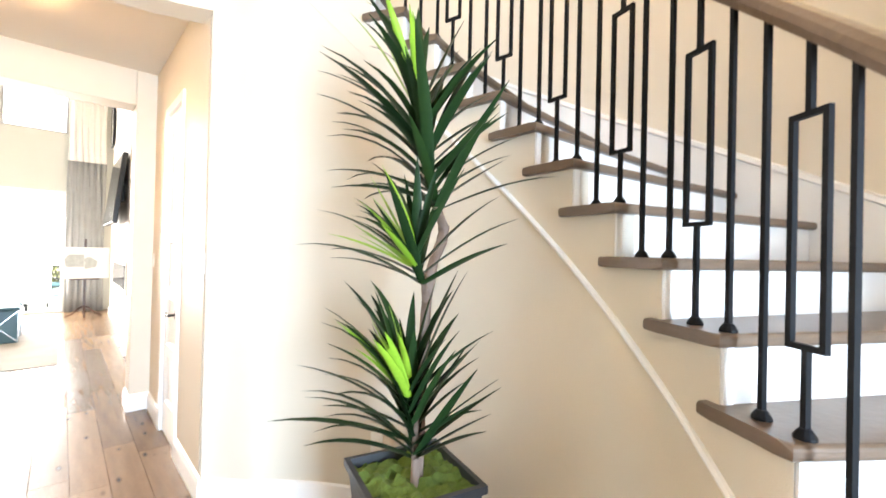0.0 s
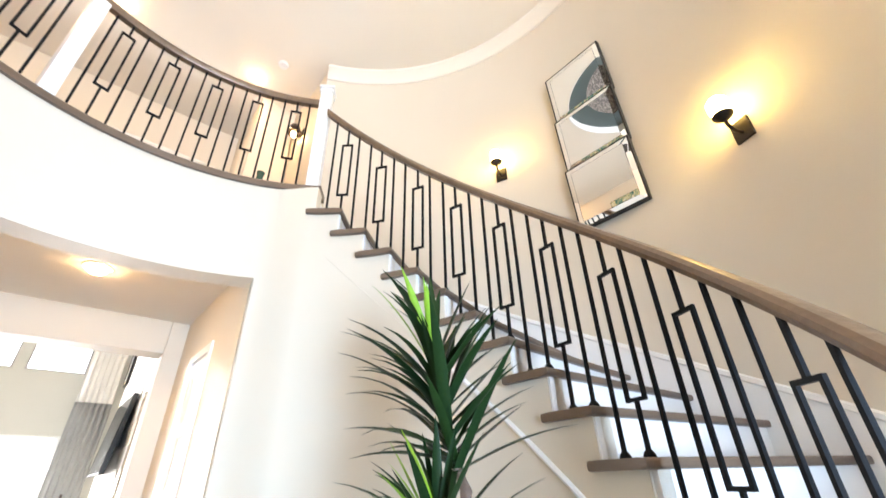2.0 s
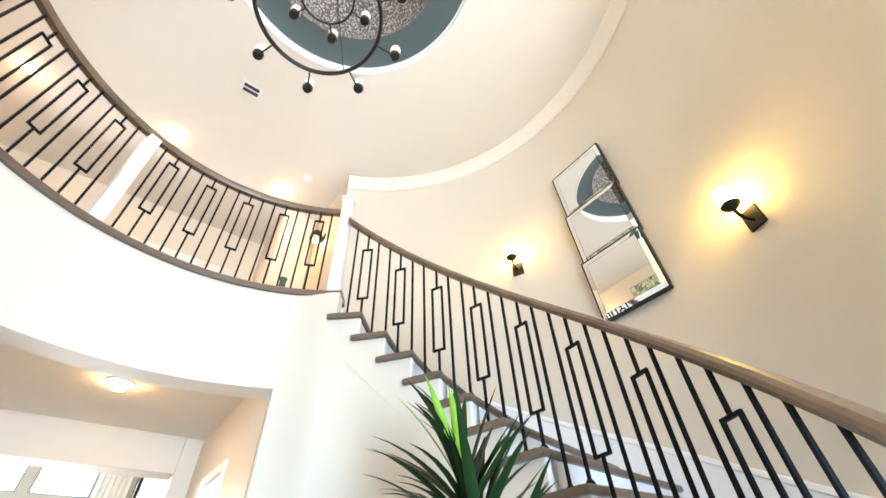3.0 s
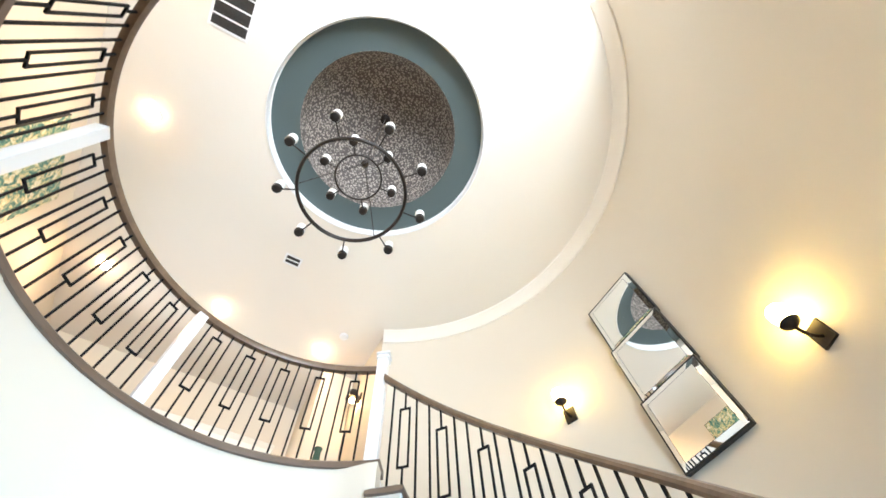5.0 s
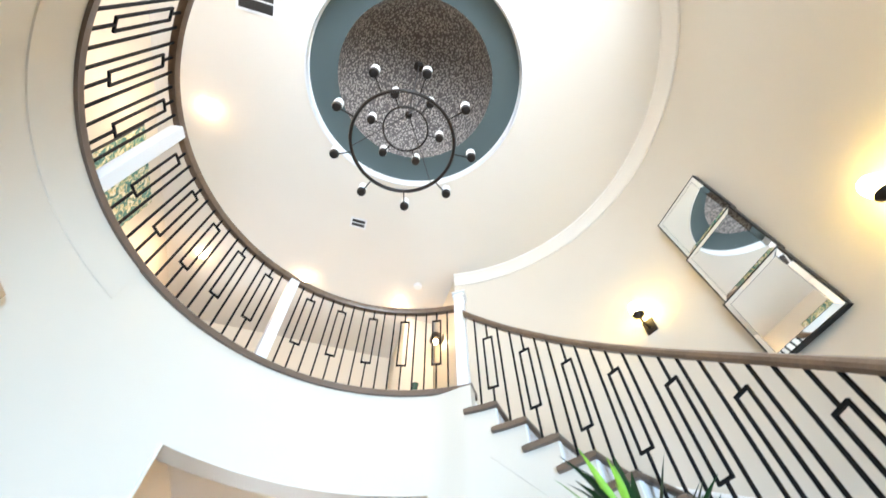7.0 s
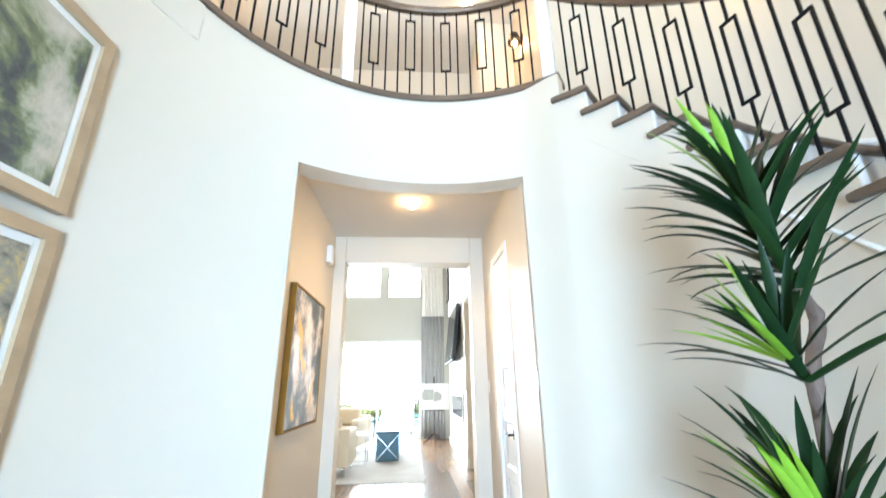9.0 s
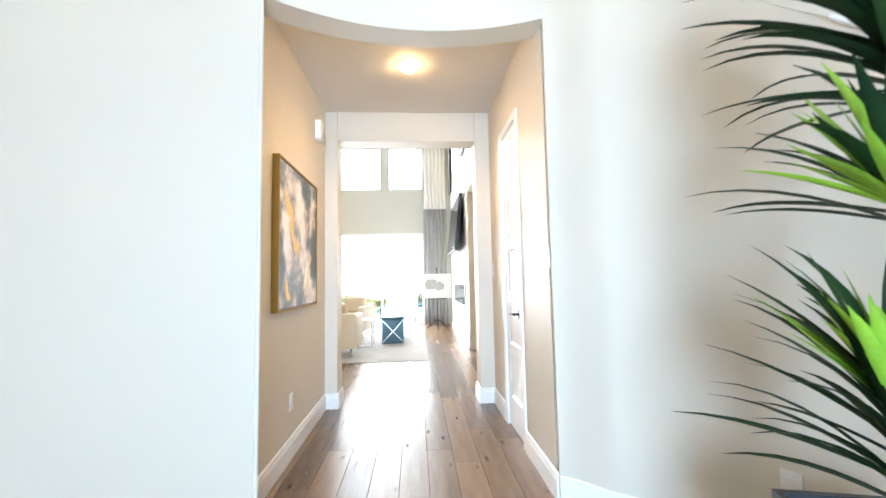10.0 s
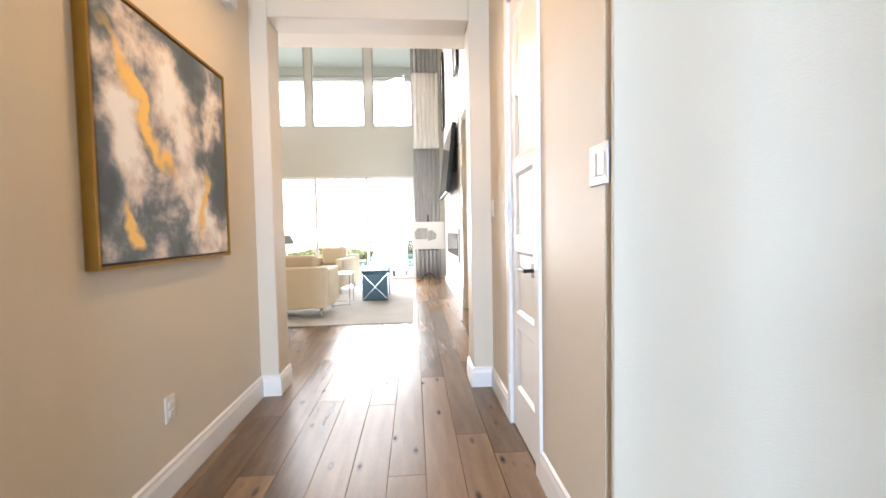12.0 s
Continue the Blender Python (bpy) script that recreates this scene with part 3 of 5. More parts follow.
for z in (0.25, 1.25, 2.2):
    part("hinge", rod(bmesh.new(), (HR - 0.018, D1, z - 0.045), (HR - 0.018, D1, z + 0.045), 0.007, 8), M_WHITE, door)

# ---- hall small things ----
def wall_plate(name, label, cat, m, w, h, rockers):
    t = thing(name, label, cat, "", m)
    part("plate", box(bmesh.new(), -0.003, 0.006, -w / 2, w / 2, -h / 2, h / 2, 0.003), M_PLATE, t)
    for y, z, rw, rh in rockers:
        part("rocker" if "switch" in name else "socket", box(bmesh.new(), 0.005, 0.011, y - rw / 2, y + rw / 2, z - rh / 2, z + rh / 2, 0.002), M_PLATE, t)
    return t


wall_plate("light_switch", "white double rocker light switch on hall wall", "switch", pose(HR - 0.001, 4.143, 1.335, 0, 0, 180), 0.118, 0.122, ((-0.023, 0, 0.034, 0.068), (0.023, 0, 0.034, 0.068)))
wall_plate("light_switch", "white single light switch beside the opening", "switch", pose(HR, 5.83, 1.30, 0, 0, 180), 0.072, 0.116, ((0, 0, 0.012, 0.025),))
wall_plate("wall_outlet", "white wall outlet on hall wall", "outlet", pose(HL, 4.81, 0.38), 0.072, 0.116, ((0, 0.02, 0.034, 0.028), (0, -0.02, 0.034, 0.028)))
wall_plate("wall_outlet", "white wall outlet on curved wall behind the plant", "outlet", Matrix.Translation(polar(28.5, SR, 0.40, SC)) @ pose(0, 0, 0, 0, 0, 208.5), 0.072, 0.116, ((0, 0.02, 0.034, 0.028), (0, -0.02, 0.034, 0.028)))
chime = thing("door_chime", "white door chime box high on hall wall", "chime", "", pose(HL, 5.53, 2.60))
part("cover", box(bmesh.new(), -0.003, 0.055, -0.06, 0.06, -0.09, 0.09, 0.01), M_PLATE, chime)
part("grille", box(bmesh.new(), 0.054, 0.058, -0.03, 0.03, -0.05, -0.02, 0.002), M_PLATE, chime)


def art(name, stops, scale, distort, rough=0.5, seed=0.0, stretch=(1, 1, 1), gold=None):
    """Abstract paint: warped noise through a ramp of colours."""
    m = bpy.data.materials.new(name)
    m.use_nodes = True
    n, l = m.node_tree.nodes, m.node_tree.links
    b = n["Principled BSDF"]
    b.inputs["Roughness"].default_value = rough
    tc, mp = n.new("ShaderNodeTexCoord"), n.new("ShaderNodeMapping")
    mp.inputs["Location"].default_value = (seed, seed * 0.7, seed * 1.3)
    mp.inputs["Scale"].default_value = stretch
    l.new(tc.outputs["Object"], mp.inputs[0])
    t = n.new("ShaderNodeTexNoise")
    t.inputs["Scale"].default_value, t.inputs["Detail"].default_value, t.inputs["Distortion"].default_value, t.inputs["Roughness"].default_value = scale, 9, distort, 0.62
    l.new(mp.outputs[0], t.inputs["Vector"])
    r = n.new("ShaderNodeValToRGB")
    while len(r.color_ramp.elements) < len(stops):
        r.color_ramp.elements.new(0.5)
    for e, (p, c) in zip(r.color_ramp.elements, stops):
        e.position, e.color = p, (*c, 1)
    l.new(t.outputs[0], r.inputs[0])
    out = r.outputs[0]
    if gold:
        g = n.new("ShaderNodeTexNoise")
        g.inputs["Scale"].default_value, g.inputs["Detail"].default_value, g.inputs["Distortion"].default_value = gold[0], 5, 0.6
        mp2 = n.new("ShaderNodeMapping")
        mp2.inputs["Location"].default_value = (3.1 + seed, 1.7, 0.4)
        mp2.inputs["Rotation"].default_value = (radians(gold[4]), 0, 0)
        mp2.inputs["Scale"].default_value = gold[3]
        l.new(tc.outputs["Object"], mp2.inputs[0])
        l.new(mp2.outputs[0], g.inputs["Vector"])
        r2 = n.new("ShaderNodeValToRGB")
        r2.color_ramp.elements[0].position, r2.color_ramp.elements[1].position = gold[1], gold[1] + 0.07
        l.new(g.outputs[0], r2.inputs[0])
        mx = n.new("ShaderNodeMix")
        mx.data_type = "RGBA"
        mx.inputs[7].default_value = (*gold[2], 1)
        l.new(r2.outputs[0], mx.inputs[0])
        l.new(out, mx.inputs[6])
        out = mx.outputs[2]
    l.new(out, b.inputs["Base Color"])
    bp = n.new("ShaderNodeBump")
    bp.inputs["Strength"].default_value, bp.inputs["Distance"].default_value = 0.5, 0.006
    l.new(t.outputs[0], bp.inputs["Height"])
    l.new(bp.outputs[0], b.inputs["Normal"])
    return m


M_GOLD = mat("gilded_frame", (0.30, 0.155, 0.022), 0.45, metal=0.55, vary=0.15, scale=8, grain=80, bump=0.01)
M_ART1 = art("storm_grey_abstract", [(0.36, (0.045, 0.055, 0.07)), (0.46, (0.11, 0.13, 0.145)), (0.51, (0.34, 0.32, 0.32)), (0.57, (0.66, 0.60, 0.55)), (0.66, (0.85, 0.83, 0.80))], 2.6, 0.25, 0.3, 5.2, gold=(2.6, 0.565, (0.85, 0.55, 0.12), (1, 1.8, 0.75), 25))
pic = thing("abstract_painting", "large abstract grey and gold canvas in gilded frame", "painting")
PY0, PY1, PZ0, PZ1 = 4.385, 5.376, 1.031, 2.036
PF = HL + 0.045
bm = boxes((HL, PF, PY0, PY0 + 0.012, PZ0, PZ1), (HL, PF, PY1 - 0.012, PY1, PZ0, PZ1), (HL, PF, PY0 + 0.012, PY1 - 0.012, PZ0, PZ0 + 0.012), (HL, PF, PY0 + 0.012, PY1 - 0.012, PZ1 - 0.012, PZ1))
part("frame", bm, M_GOLD, pic, "gilded floater frame")
part("shadow_gap", box(bmesh.new(), HL + 0.005, PF - 0.02, PY0 + 0.012, PY1 - 0.012, PZ0 + 0.012, PZ1 - 0.012), M_BLACK, pic, "black inner edge")


def brushed(m, light, gold, tone):
    """Lays pale clouds and gilt strokes on a painting; each is (y, z, half length, half width, angle)."""
    n, l = m.node_tree.nodes, m.node_tree.links
    geo, warp = n.new("ShaderNodeNewGeometry"), n.new("ShaderNodeTexNoise")
    warp.inputs["Scale"].default_value, warp.inputs["Detail"].default_value = 6.5, 6
    l.new(geo.outputs["Position"], warp.inputs["Vector"])
    shift = n.new("ShaderNodeVectorMath")
    shift.operation = "MULTIPLY_ADD"
    shift.inputs[1].default_value = (0, 0.24, 0.24)
    l.new(warp.outputs["Color"], shift.inputs[0])
    l.new(geo.outputs["Position"], shift.inputs[2])

    def mask(spots, soft):
        total = None
        for y, z, a, c, turn in spots:
            mp, le, mr = n.new("ShaderNodeMapping"), n.new("ShaderNodeVectorMath"), n.new("ShaderNodeMapRange")
            mp.vector_type, le.operation = "TEXTURE", "LENGTH"
            mp.inputs["Location"].default_value = (0, y + 0.12, z + 0.12)
            mp.inputs["Rotation"].default_value = (radians(turn), 0, 0)
            mp.inputs["Scale"].default_value = (1000, a, c)
            mr.inputs[1].default_value, mr.inputs[2].default_value = 1 + soft, 1 - soft
            l.new(shift.outputs[0], mp.inputs[0])
            l.new(mp.outputs[0], le.inputs[0])
            l.new(le.outputs["Value"], mr.inputs[0])
            if total is None:
                total = mr.outputs[0]
            else:
                mx = n.new("ShaderNodeMath")
                mx.operation = "MAXIMUM"
                l.new(total, mx.inputs[0])
                l.new(mr.outputs[0], mx.inputs[1])
                total = mx.outputs[0]
        return total
    ramp = next(k for k in n if k.type == "VALTORGB")
    add = n.new("ShaderNodeMath")
    add.operation = "MULTIPLY_ADD"
    add.inputs[1].default_value = 0.25
    source = ramp.inputs[0].links[0].from_socket
    l.new(mask(light, 0.6), add.inputs[0])
    l.new(source, add.inputs[2])
    low = n.new("ShaderNodeMath")
    low.operation = "SUBTRACT"
    low.inputs[1].default_value = 0.068
    l.new(add.outputs[0], low.inputs[0])
    l.new(low.outputs[0], ramp.inputs[0])
    mix = n.new("ShaderNodeMix")
    mix.data_type = "RGBA"
    mix.inputs[7].default_value = (*tone, 1)
    l.new(mask(gold, 0.3), mix.inputs[0])
    l.new(ramp.outputs[0], mix.inputs[6])
    l.new(mix.outputs[2], n["Principled BSDF"].inputs["Base Color"])


M_CANVAS = art("storm_grey_canvas", [(0.36, (0.05, 0.065, 0.075)), (0.46, (0.115, 0.14, 0.15)), (0.51, (0.30, 0.28, 0.28)), (0.58, (0.64, 0.54, 0.47)), (0.67, (0.86, 0.82, 0.76))], 3.2, 0.25, 0.42, 5.2)
brushed(M_CANVAS, [(4.86, 1.68, 0.30, 0.19, -32), (5.09, 1.33, 0.22, 0.10, -70), (4.55, 1.55, 0.26, 0.10, -60), (5.19, 1.72, 0.16, 0.08, 70)],
        [(4.67, 1.62, 0.27, 0.042, -55), (4.56, 1.175, 0.085, 0.042, -65), (5.11, 1.30, 0.14, 0.030, 78)], (0.88, 0.55, 0.13))
part("canvas", box(bmesh.new(), PF - 0.021, PF - 0.004, PY0 + 0.022, PY1 - 0.022, PZ0 + 0.022, PZ1 - 0.022, 0.002), M_CANVAS, pic, "grey, white and gold brushed canvas")

# ---- pictures on the curved wall ----
M_FRAMEW = mat("pale_oak_frame", (0.46, 0.33, 0.20), 0.45, vary=0.12, scale=4, grain=70, bump=0.02, stretch=(1, 1, 4))
M_MAT = mat("white_picture_mat", (0.82, 0.81, 0.78), 0.7, vary=0.01, bump=0.0)
M_ART2 = art("green_grey_abstract", [(0.36, (0.028, 0.032, 0.034)), (0.45, (0.09, 0.095, 0.09)), (0.50, (0.17, 0.20, 0.10)), (0.55, (0.36, 0.36, 0.26)), (0.61, (0.52, 0.47, 0.38)), (0.72, (0.68, 0.63, 0.54))], 2.6, 0.3, 0.45, 2.3)
M_ART3 = art("gold_grey_abstract", [(0.32, (0.10, 0.10, 0.09)), (0.46, (0.30, 0.28, 0.22)), (0.54, (0.55, 0.40, 0.16)), (0.60, (0.70, 0.68, 0.62)), (0.8, (0.84, 0.83, 0.80))], 5.0, 1.8, 0.4, 7.7)


def framed(name, label, m, w, h, material):
    """Faces local +x; origin at the middle of its back."""
    t = thing(name, label, "picture", "pictures on the curved wall", m)
    f, d = 0.05, 0.035
    bm = boxes((0, d, -w / 2, -w / 2 + f, -h / 2, h / 2), (0, d, w / 2 - f, w / 2, -h / 2, h / 2), (0, d, -w / 2 + f, w / 2 - f, -h / 2, -h / 2 + f), (0, d, -w / 2 + f, w / 2 - f, h / 2 - f, h / 2))
    part("frame", bm, M_FRAMEW, t, "pale oak frame")
    part("mat", box(bmesh.new(), 0.004, 0.016, -w / 2 + f, w / 2 - f, -h / 2 + f, h / 2 - f), M_MAT, t, "white mat")
    e = f + 0.035
    part("print", box(bmesh.new(), 0.014, 0.020, -w / 2 + e, w / 2 - e, -h / 2 + e, h / 2 - e), material, t)
    return t


for z, label, mm in ((2.395, "green and grey abstract print in pale oak frame", M_ART2), (1.487, "gold and grey abstract print in pale oak frame", M_ART3)):
    framed("framed_picture", label, Matrix.Translation(polar(177.2, R1 * math.cos(radians(13.3)), z)) @ pose(0, 0, 0, 0, 0, 357.2), 0.715, 0.84, mm)

# ---- mirrors and sconces on the outer wall ----
M_MIRROR = mat("silvered_mirror", (0.86, 0.88, 0.87), 0.015, metal=1.0, vary=0.0, bump=0.0)
def wall_pose(a, z, off=0.0):
    return Matrix.Translation(polar(a, R2 - off, z, (DX, DY))) @ pose(0, 0, 0, 0, 0, a + 180)


MW, MH = 0.59, 0.592
for i in range(3):
    t = thing("wall_mirror", "square wall mirror with slanted glass border, thin black edge", "mirror", "stacked mirrors on the stair wall", wall_pose(-2.4, 3.373 + MH / 2 + i * (MH + 0.018), 0.052) @ pose(0, 0, 0, 0, 4.6, 1.2))
    part("backing", box(bmesh.new(), -0.016, 0.033, -MW / 2 - 0.008, MW / 2 + 0.008, -MH / 2 - 0.008, MH / 2 + 0.008, 0.002), M_BLACK, t, "black edge")
    bm = bmesh.new()
    bv = 0.042
    ring0 = [bm.verts.new((0.0332, y, z)) for y, z in ((-MW / 2 + 0.006, -MH / 2 + 0.006), (MW / 2 - 0.006, -MH / 2 + 0.006), (MW / 2 - 0.006, MH / 2 - 0.006), (-MW / 2 + 0.006, MH / 2 - 0.006))]
    ring1 = [bm.verts.new((0.042, v.co.y * (1 - bv / (MW / 2)), v.co.z * (1 - bv / (MH / 2)))) for v in ring0]
    for j in range(4):
        bm.faces.new((ring0[j], ring0[(j + 1) % 4], ring1[(j + 1) % 4], ring1[j]))
    part("bevel", bm, M_MIRROR, t, "bevelled mirror border")
    bm = bmesh.new()
    bm.faces.new([bm.verts.new((0.0421, v[0], v[1])) for v in ((-MW / 2 + bv + 0.008, -MH / 2 + bv + 0.008), (MW / 2 - bv - 0.008, -MH / 2 + bv + 0.008), (MW / 2 - bv - 0.008, MH / 2 - bv - 0.008), (-MW / 2 + bv + 0.008, MH / 2 - bv - 0.008))])
    part("glass", bm, M_MIRROR, t)
M_SHADE = glow("lit_opal_glass", (1.0, 0.68, 0.17), 32.0)
for a, z in ((18.7, 4.35), (-23.7, 3.409)):
    t = thing("wall_sconce", "dark bronze wall sconce with lit opal glass", "sconce", "sconces on the stair wall", wall_pose(a, z))
    part("back_plate", box(bmesh.new(), -0.004, 0.018, -0.058, 0.058, -0.075, 0.075, 0.004), M_BRONZE, t)
    bm = bmesh.new()
    way = [(0.014, -0.02), (0.055, -0.022), (0.092, -0.012), (0.118, 0.014), (0.126, 0.05)]
    for (x0, z0), (x1, z1) in zip(way, way[1:]):
        rod(bm, (x0, 0, z0), (x1, 0, z1), 0.011, 10)
    lathe(bm, [(0.012, 0.045), (0.030, 0.058), (0.056, 0.082), (0.060, 0.094), (0.052, 0.098), (0.01, 0.10)], 24, Matrix.Translation((0.126, 0, 0)))
    part("arm", bm, M_BRONZE, t, "curved bronze arm with dish", True)
    bm = lathe(bmesh.new(), [(0.036, 0.101), (0.056, 0.12), (0.064, 0.16), (0.062, 0.20), (0.046, 0.225), (0.02, 0.235)], 24, Matrix.Translation((0.126, 0, 0)))
    part("shade", bm, M_SHADE, t, "glowing rounded opal glass", True)

# ---- downlights, vents ----
M_LENS = glow("lit_downlight_lens", (1.0, 0.64, 0.30), 70.0)
def downlight(x, y, z, watts, tone=WARM):
    t = thing("downlight", "lit recessed downlight with white trim", "downlight", "recessed downlights", pose(x, y, z))
    part("trim", lathe(bmesh.new(), [(0.095, 0.001), (0.095, -0.004), (0.088, -0.008), (0.066, -0.006), (0.066, 0.001)], 28), M_WHITE, t, "", True)
    part("lens", lathe(bmesh.new(), [(0.060, -0.001), (0.060, -0.026), (0.045, -0.042), (0.01, -0.047)], 24), M_LENS, t, "glowing lens", True)
    lamp("downlight_lamp", "SPOT", pose(x, y, z - 0.06), watts, tone, cone=radians(150), soft=0.05)


downlight(0.779, 4.94, HALLZ, 29, (1.0, 0.62, 0.27))
for x, y in ((-1.354, 3.554), (-1.311, 2.009), (0.029, 5.777), (1.521, 5.848), (-1.45, 5.77)):
    downlight(x, y, CEIL, 22)
M_VOID = mat("duct_shadow", (0.05, 0.045, 0.04), 0.8, bump=0.0)


def register(name, label, x, y, w, d, slats, turn=0.0):
    t = thing(name, label, "vent", "", pose(x, y, CEIL, 0, 0, turn))
    part("frame", boxes((-w / 2, -w / 2 + 0.025, -d / 2, d / 2, -0.008, 0.002), (w / 2 - 0.025, w / 2, -d / 2, d / 2, -0.008, 0.002), (-w / 2 + 0.025, w / 2 - 0.025, -d / 2, -d / 2 + 0.025, -0.008, 0.002), (-w / 2 + 0.025, w / 2 - 0.025, d / 2 - 0.025, d / 2, -0.008, 0.002)), M_WHITE, t)
    part("backing", boxes((-w / 2 + 0.02, w / 2 - 0.02, -d / 2 + 0.02, d / 2 - 0.02, -0.003, 0.001)), M_VOID, t)
    for i in range(1, slats):
        yy = -d / 2 + d * i / slats
        part("slat", box(bmesh.new(), -w / 2 + 0.025, w / 2 - 0.025, yy - 0.008, yy + 0.008, -0.0075, -0.001), M_WHITE, t)
    n = int(w / 0.012)
    bm = bmesh.new()
    for i in range(1, n):
        xx = -w / 2 + w * i / n
        if abs(xx) < w / 2 - 0.03:
            box(bm, xx - 0.0015, xx + 0.0015, -d / 2 + 0.025, d / 2 - 0.025, -0.005, -0.0035)
    tagged(part("louvres", bm, M_BRONZE, t), "", "", "", "stuff")


register("return_grille", "white-framed rectangular return air grille on ceiling", -0.896, 2.056, 0.40, 0.65, 5, -2)
register("ceiling_vent", "small white supply vent on ceiling", 0.622, 4.568, 0.225, 0.16, 2, 0)
sd = thing("smoke_detector", "round white smoke detector on landing ceiling", "detector", "", pose(1.717, 5.413, CEIL))
part("body", lathe(bmesh.new(), [(0.065, 0.001), (0.065, -0.015), (0.055, -0.032), (0.03, -0.036)], 24), M_WHITE, sd, "", True)

# ---- chandelier ----
ch = thing("chandelier", "two-tier dark bronze ring chandelier with white candle glasses", "chandelier", "", pose(0.882, 2.537, 0))


def torus(bm, R, r, z, n=64, k=10):
    vs = [[bm.verts.new(((R + r * math.cos(2 * math.pi * j / k)) * math.cos(2 * math.pi * i / n), (R + r * math.cos(2 * math.pi * j / k)) * math.sin(2 * math.pi * i / n), z + 1.4 * r * math.sin(2 * math.pi * j / k))) for j in range(k)] for i in range(n)]
    for i in range(n):
        for j in range(k):
            bm.faces.new((vs[i][j], vs[(i + 1) % n][j], vs[(i + 1) % n][(j + 1) % k], vs[i][(j + 1) % k]))
    return bm


ZO, ZI, RO, RI = 4.47, 4.81, 0.387, 0.182
part("lower_ring", torus(bmesh.new(), RO, 0.0135, ZO), M_BRONZE, ch, "", True)
part("upper_ring", torus(bmesh.new(), RI, 0.008, ZI), M_BRONZE, ch, "", True)
part("canopy", lathe(bmesh.new(), [(0.065, 7.33), (0.065, 7.30), (0.03, 7.275), (0.012, 7.27)], 24), M_BRONZE, ch, "", True)
part("stem", rod(bmesh.new(), (0, 0, 5.2), (0, 0, 7.28), 0.007, 10), M_BRONZE, ch, "", True)
part("hub", lathe(bmesh.new(), [(0.012, 5.17), (0.032, 5.19), (0.036, 5.22), (0.026, 5.25), (0.01, 5.265)], 20), M_BRONZE, ch, "", True)
for a in (40, 160, 280):
    u = Vector((math.cos(radians(a)), math.sin(radians(a)), 0))
    part("support_rod", rod(bmesh.new(), u * 0.02 + Vector((0, 0, 5.2)), u * RO + Vector((0, 0, ZO + 0.01)), 0.0035, 8), M_BRONZE, ch)
    part("support_rod", rod(bmesh.new(), u * 0.015 + Vector((0, 0, 5.19)), u * RI + Vector((0, 0, ZI + 0.008)), 0.003, 8), M_BRONZE, ch)
M_OPAL = mat("white_opal_glass", (0.86, 0.84, 0.78), 0.2, vary=0.01, bump=0.0)
for n, a0, R, z, ro in ((9, -126, RO, ZO, 0.53), (6, -122, RI, ZI, 0.285)):
    for i in range(n):
        a = a0 - i * 360 / n
        u = Vector((math.cos(radians(a)), math.sin(radians(a)), 0))
        arm = part("arm", rod(bmesh.new(), u * (R + 0.008) + Vector((0, 0, z)), u * (ro - 0.01) + Vector((0, 0, z)), 0.0055, 8), M_BRONZE, ch)
        T = Matrix.Translation(u * ro + Vector((0, 0, z)))
        part("cup", lathe(bmesh.new(), [(0.012, -0.02), (0.03, -0.012), (0.037, 0.006), (0.036, 0.022), (0.02, 0.024)], 16, T), M_BRONZE, arm, "", True)
        part("glass", lathe(bmesh.new(), [(0.030, 0.02), (0.036, 0.03), (0.036, 0.098), (0.031, 0.104)], 16, T), M_OPAL, arm, "white candle glass", True)

# ---- potted dracaena ----
M_LEAF = mat("dark_dracaena_leaf", (0.014, 0.036, 0.009), 0.4, spec=0.16, vary=0.3, scale=6, grain=60, bump=0.01, per_object=0.5, dark=(0.005, 0.017, 0.008))
M_YOUNG = mat("lime_young_leaf", (0.30, 0.50, 0.045), 0.4, vary=0.25, scale=6, grain=60, bump=0.01, per_object=0.5, dark=(0.12, 0.28, 0.02))
M_BARK = mat("grey_brown_bark", (0.19, 0.13, 0.10), 0.7, vary=0.35, scale=18, grain=70, bump=0.1, stretch=(1, 1, 0.35), dark=(0.10, 0.065, 0.05))
M_POT = mat("black_fluted_pot", (0.018, 0.02, 0.024), 0.35, vary=0.2, scale=6, grain=60, bump=0.01)
M_MOSS = mat("green_moss", (0.10, 0.16, 0.025), 0.95, vary=0.5, scale=16, grain=120, bump=0.1, dark=(0.025, 0.035, 0.01))
rnd = random.Random(7)
PX, PY, PTOP = 1.975, 2.70, 0.60
plant = thing("potted_plant", "tall artificial dracaena with three leaf heads in black pot", "plant", "", pose(PX, PY, 0))
bm = bmesh.new()
def square(h, z):
    return [Vector((x * h, y * h, z)) for x, y in ((-1, -1), (1, -1), (1, 1), (-1, 1))]
secs = [square(0.125, 0.0), square(0.13, 0.02), square(0.192, PTOP - 0.03), square(0.206, PTOP - 0.03), square(0.206, PTOP), square(0.186, PTOP), square(0.178, PTOP - 0.05)]
sweep(bm, secs)
part("pot", bm, M_POT, plant, "black tapered square pot", m=pose(0, 0, 0, 0, 0, -15))
bm = bmesh.new()
n = 26
gv = [[bm.verts.new((-0.18 + 0.36 * i / n, -0.18 + 0.36 * j / n, PTOP - 0.028 + 0.03 * noise.noise(Vector((i * 0.33, j * 0.33, 1.0))) + 0.012 * noise.noise(Vector((i * 1.1, j * 1.1, 5.0))))) for j in range(n + 1)] for i in range(n + 1)]
for i in range(n):
    for j in range(n):
        bm.faces.new((gv[i][j], gv[i + 1][j], gv[i + 1][j + 1], gv[i][j + 1]))
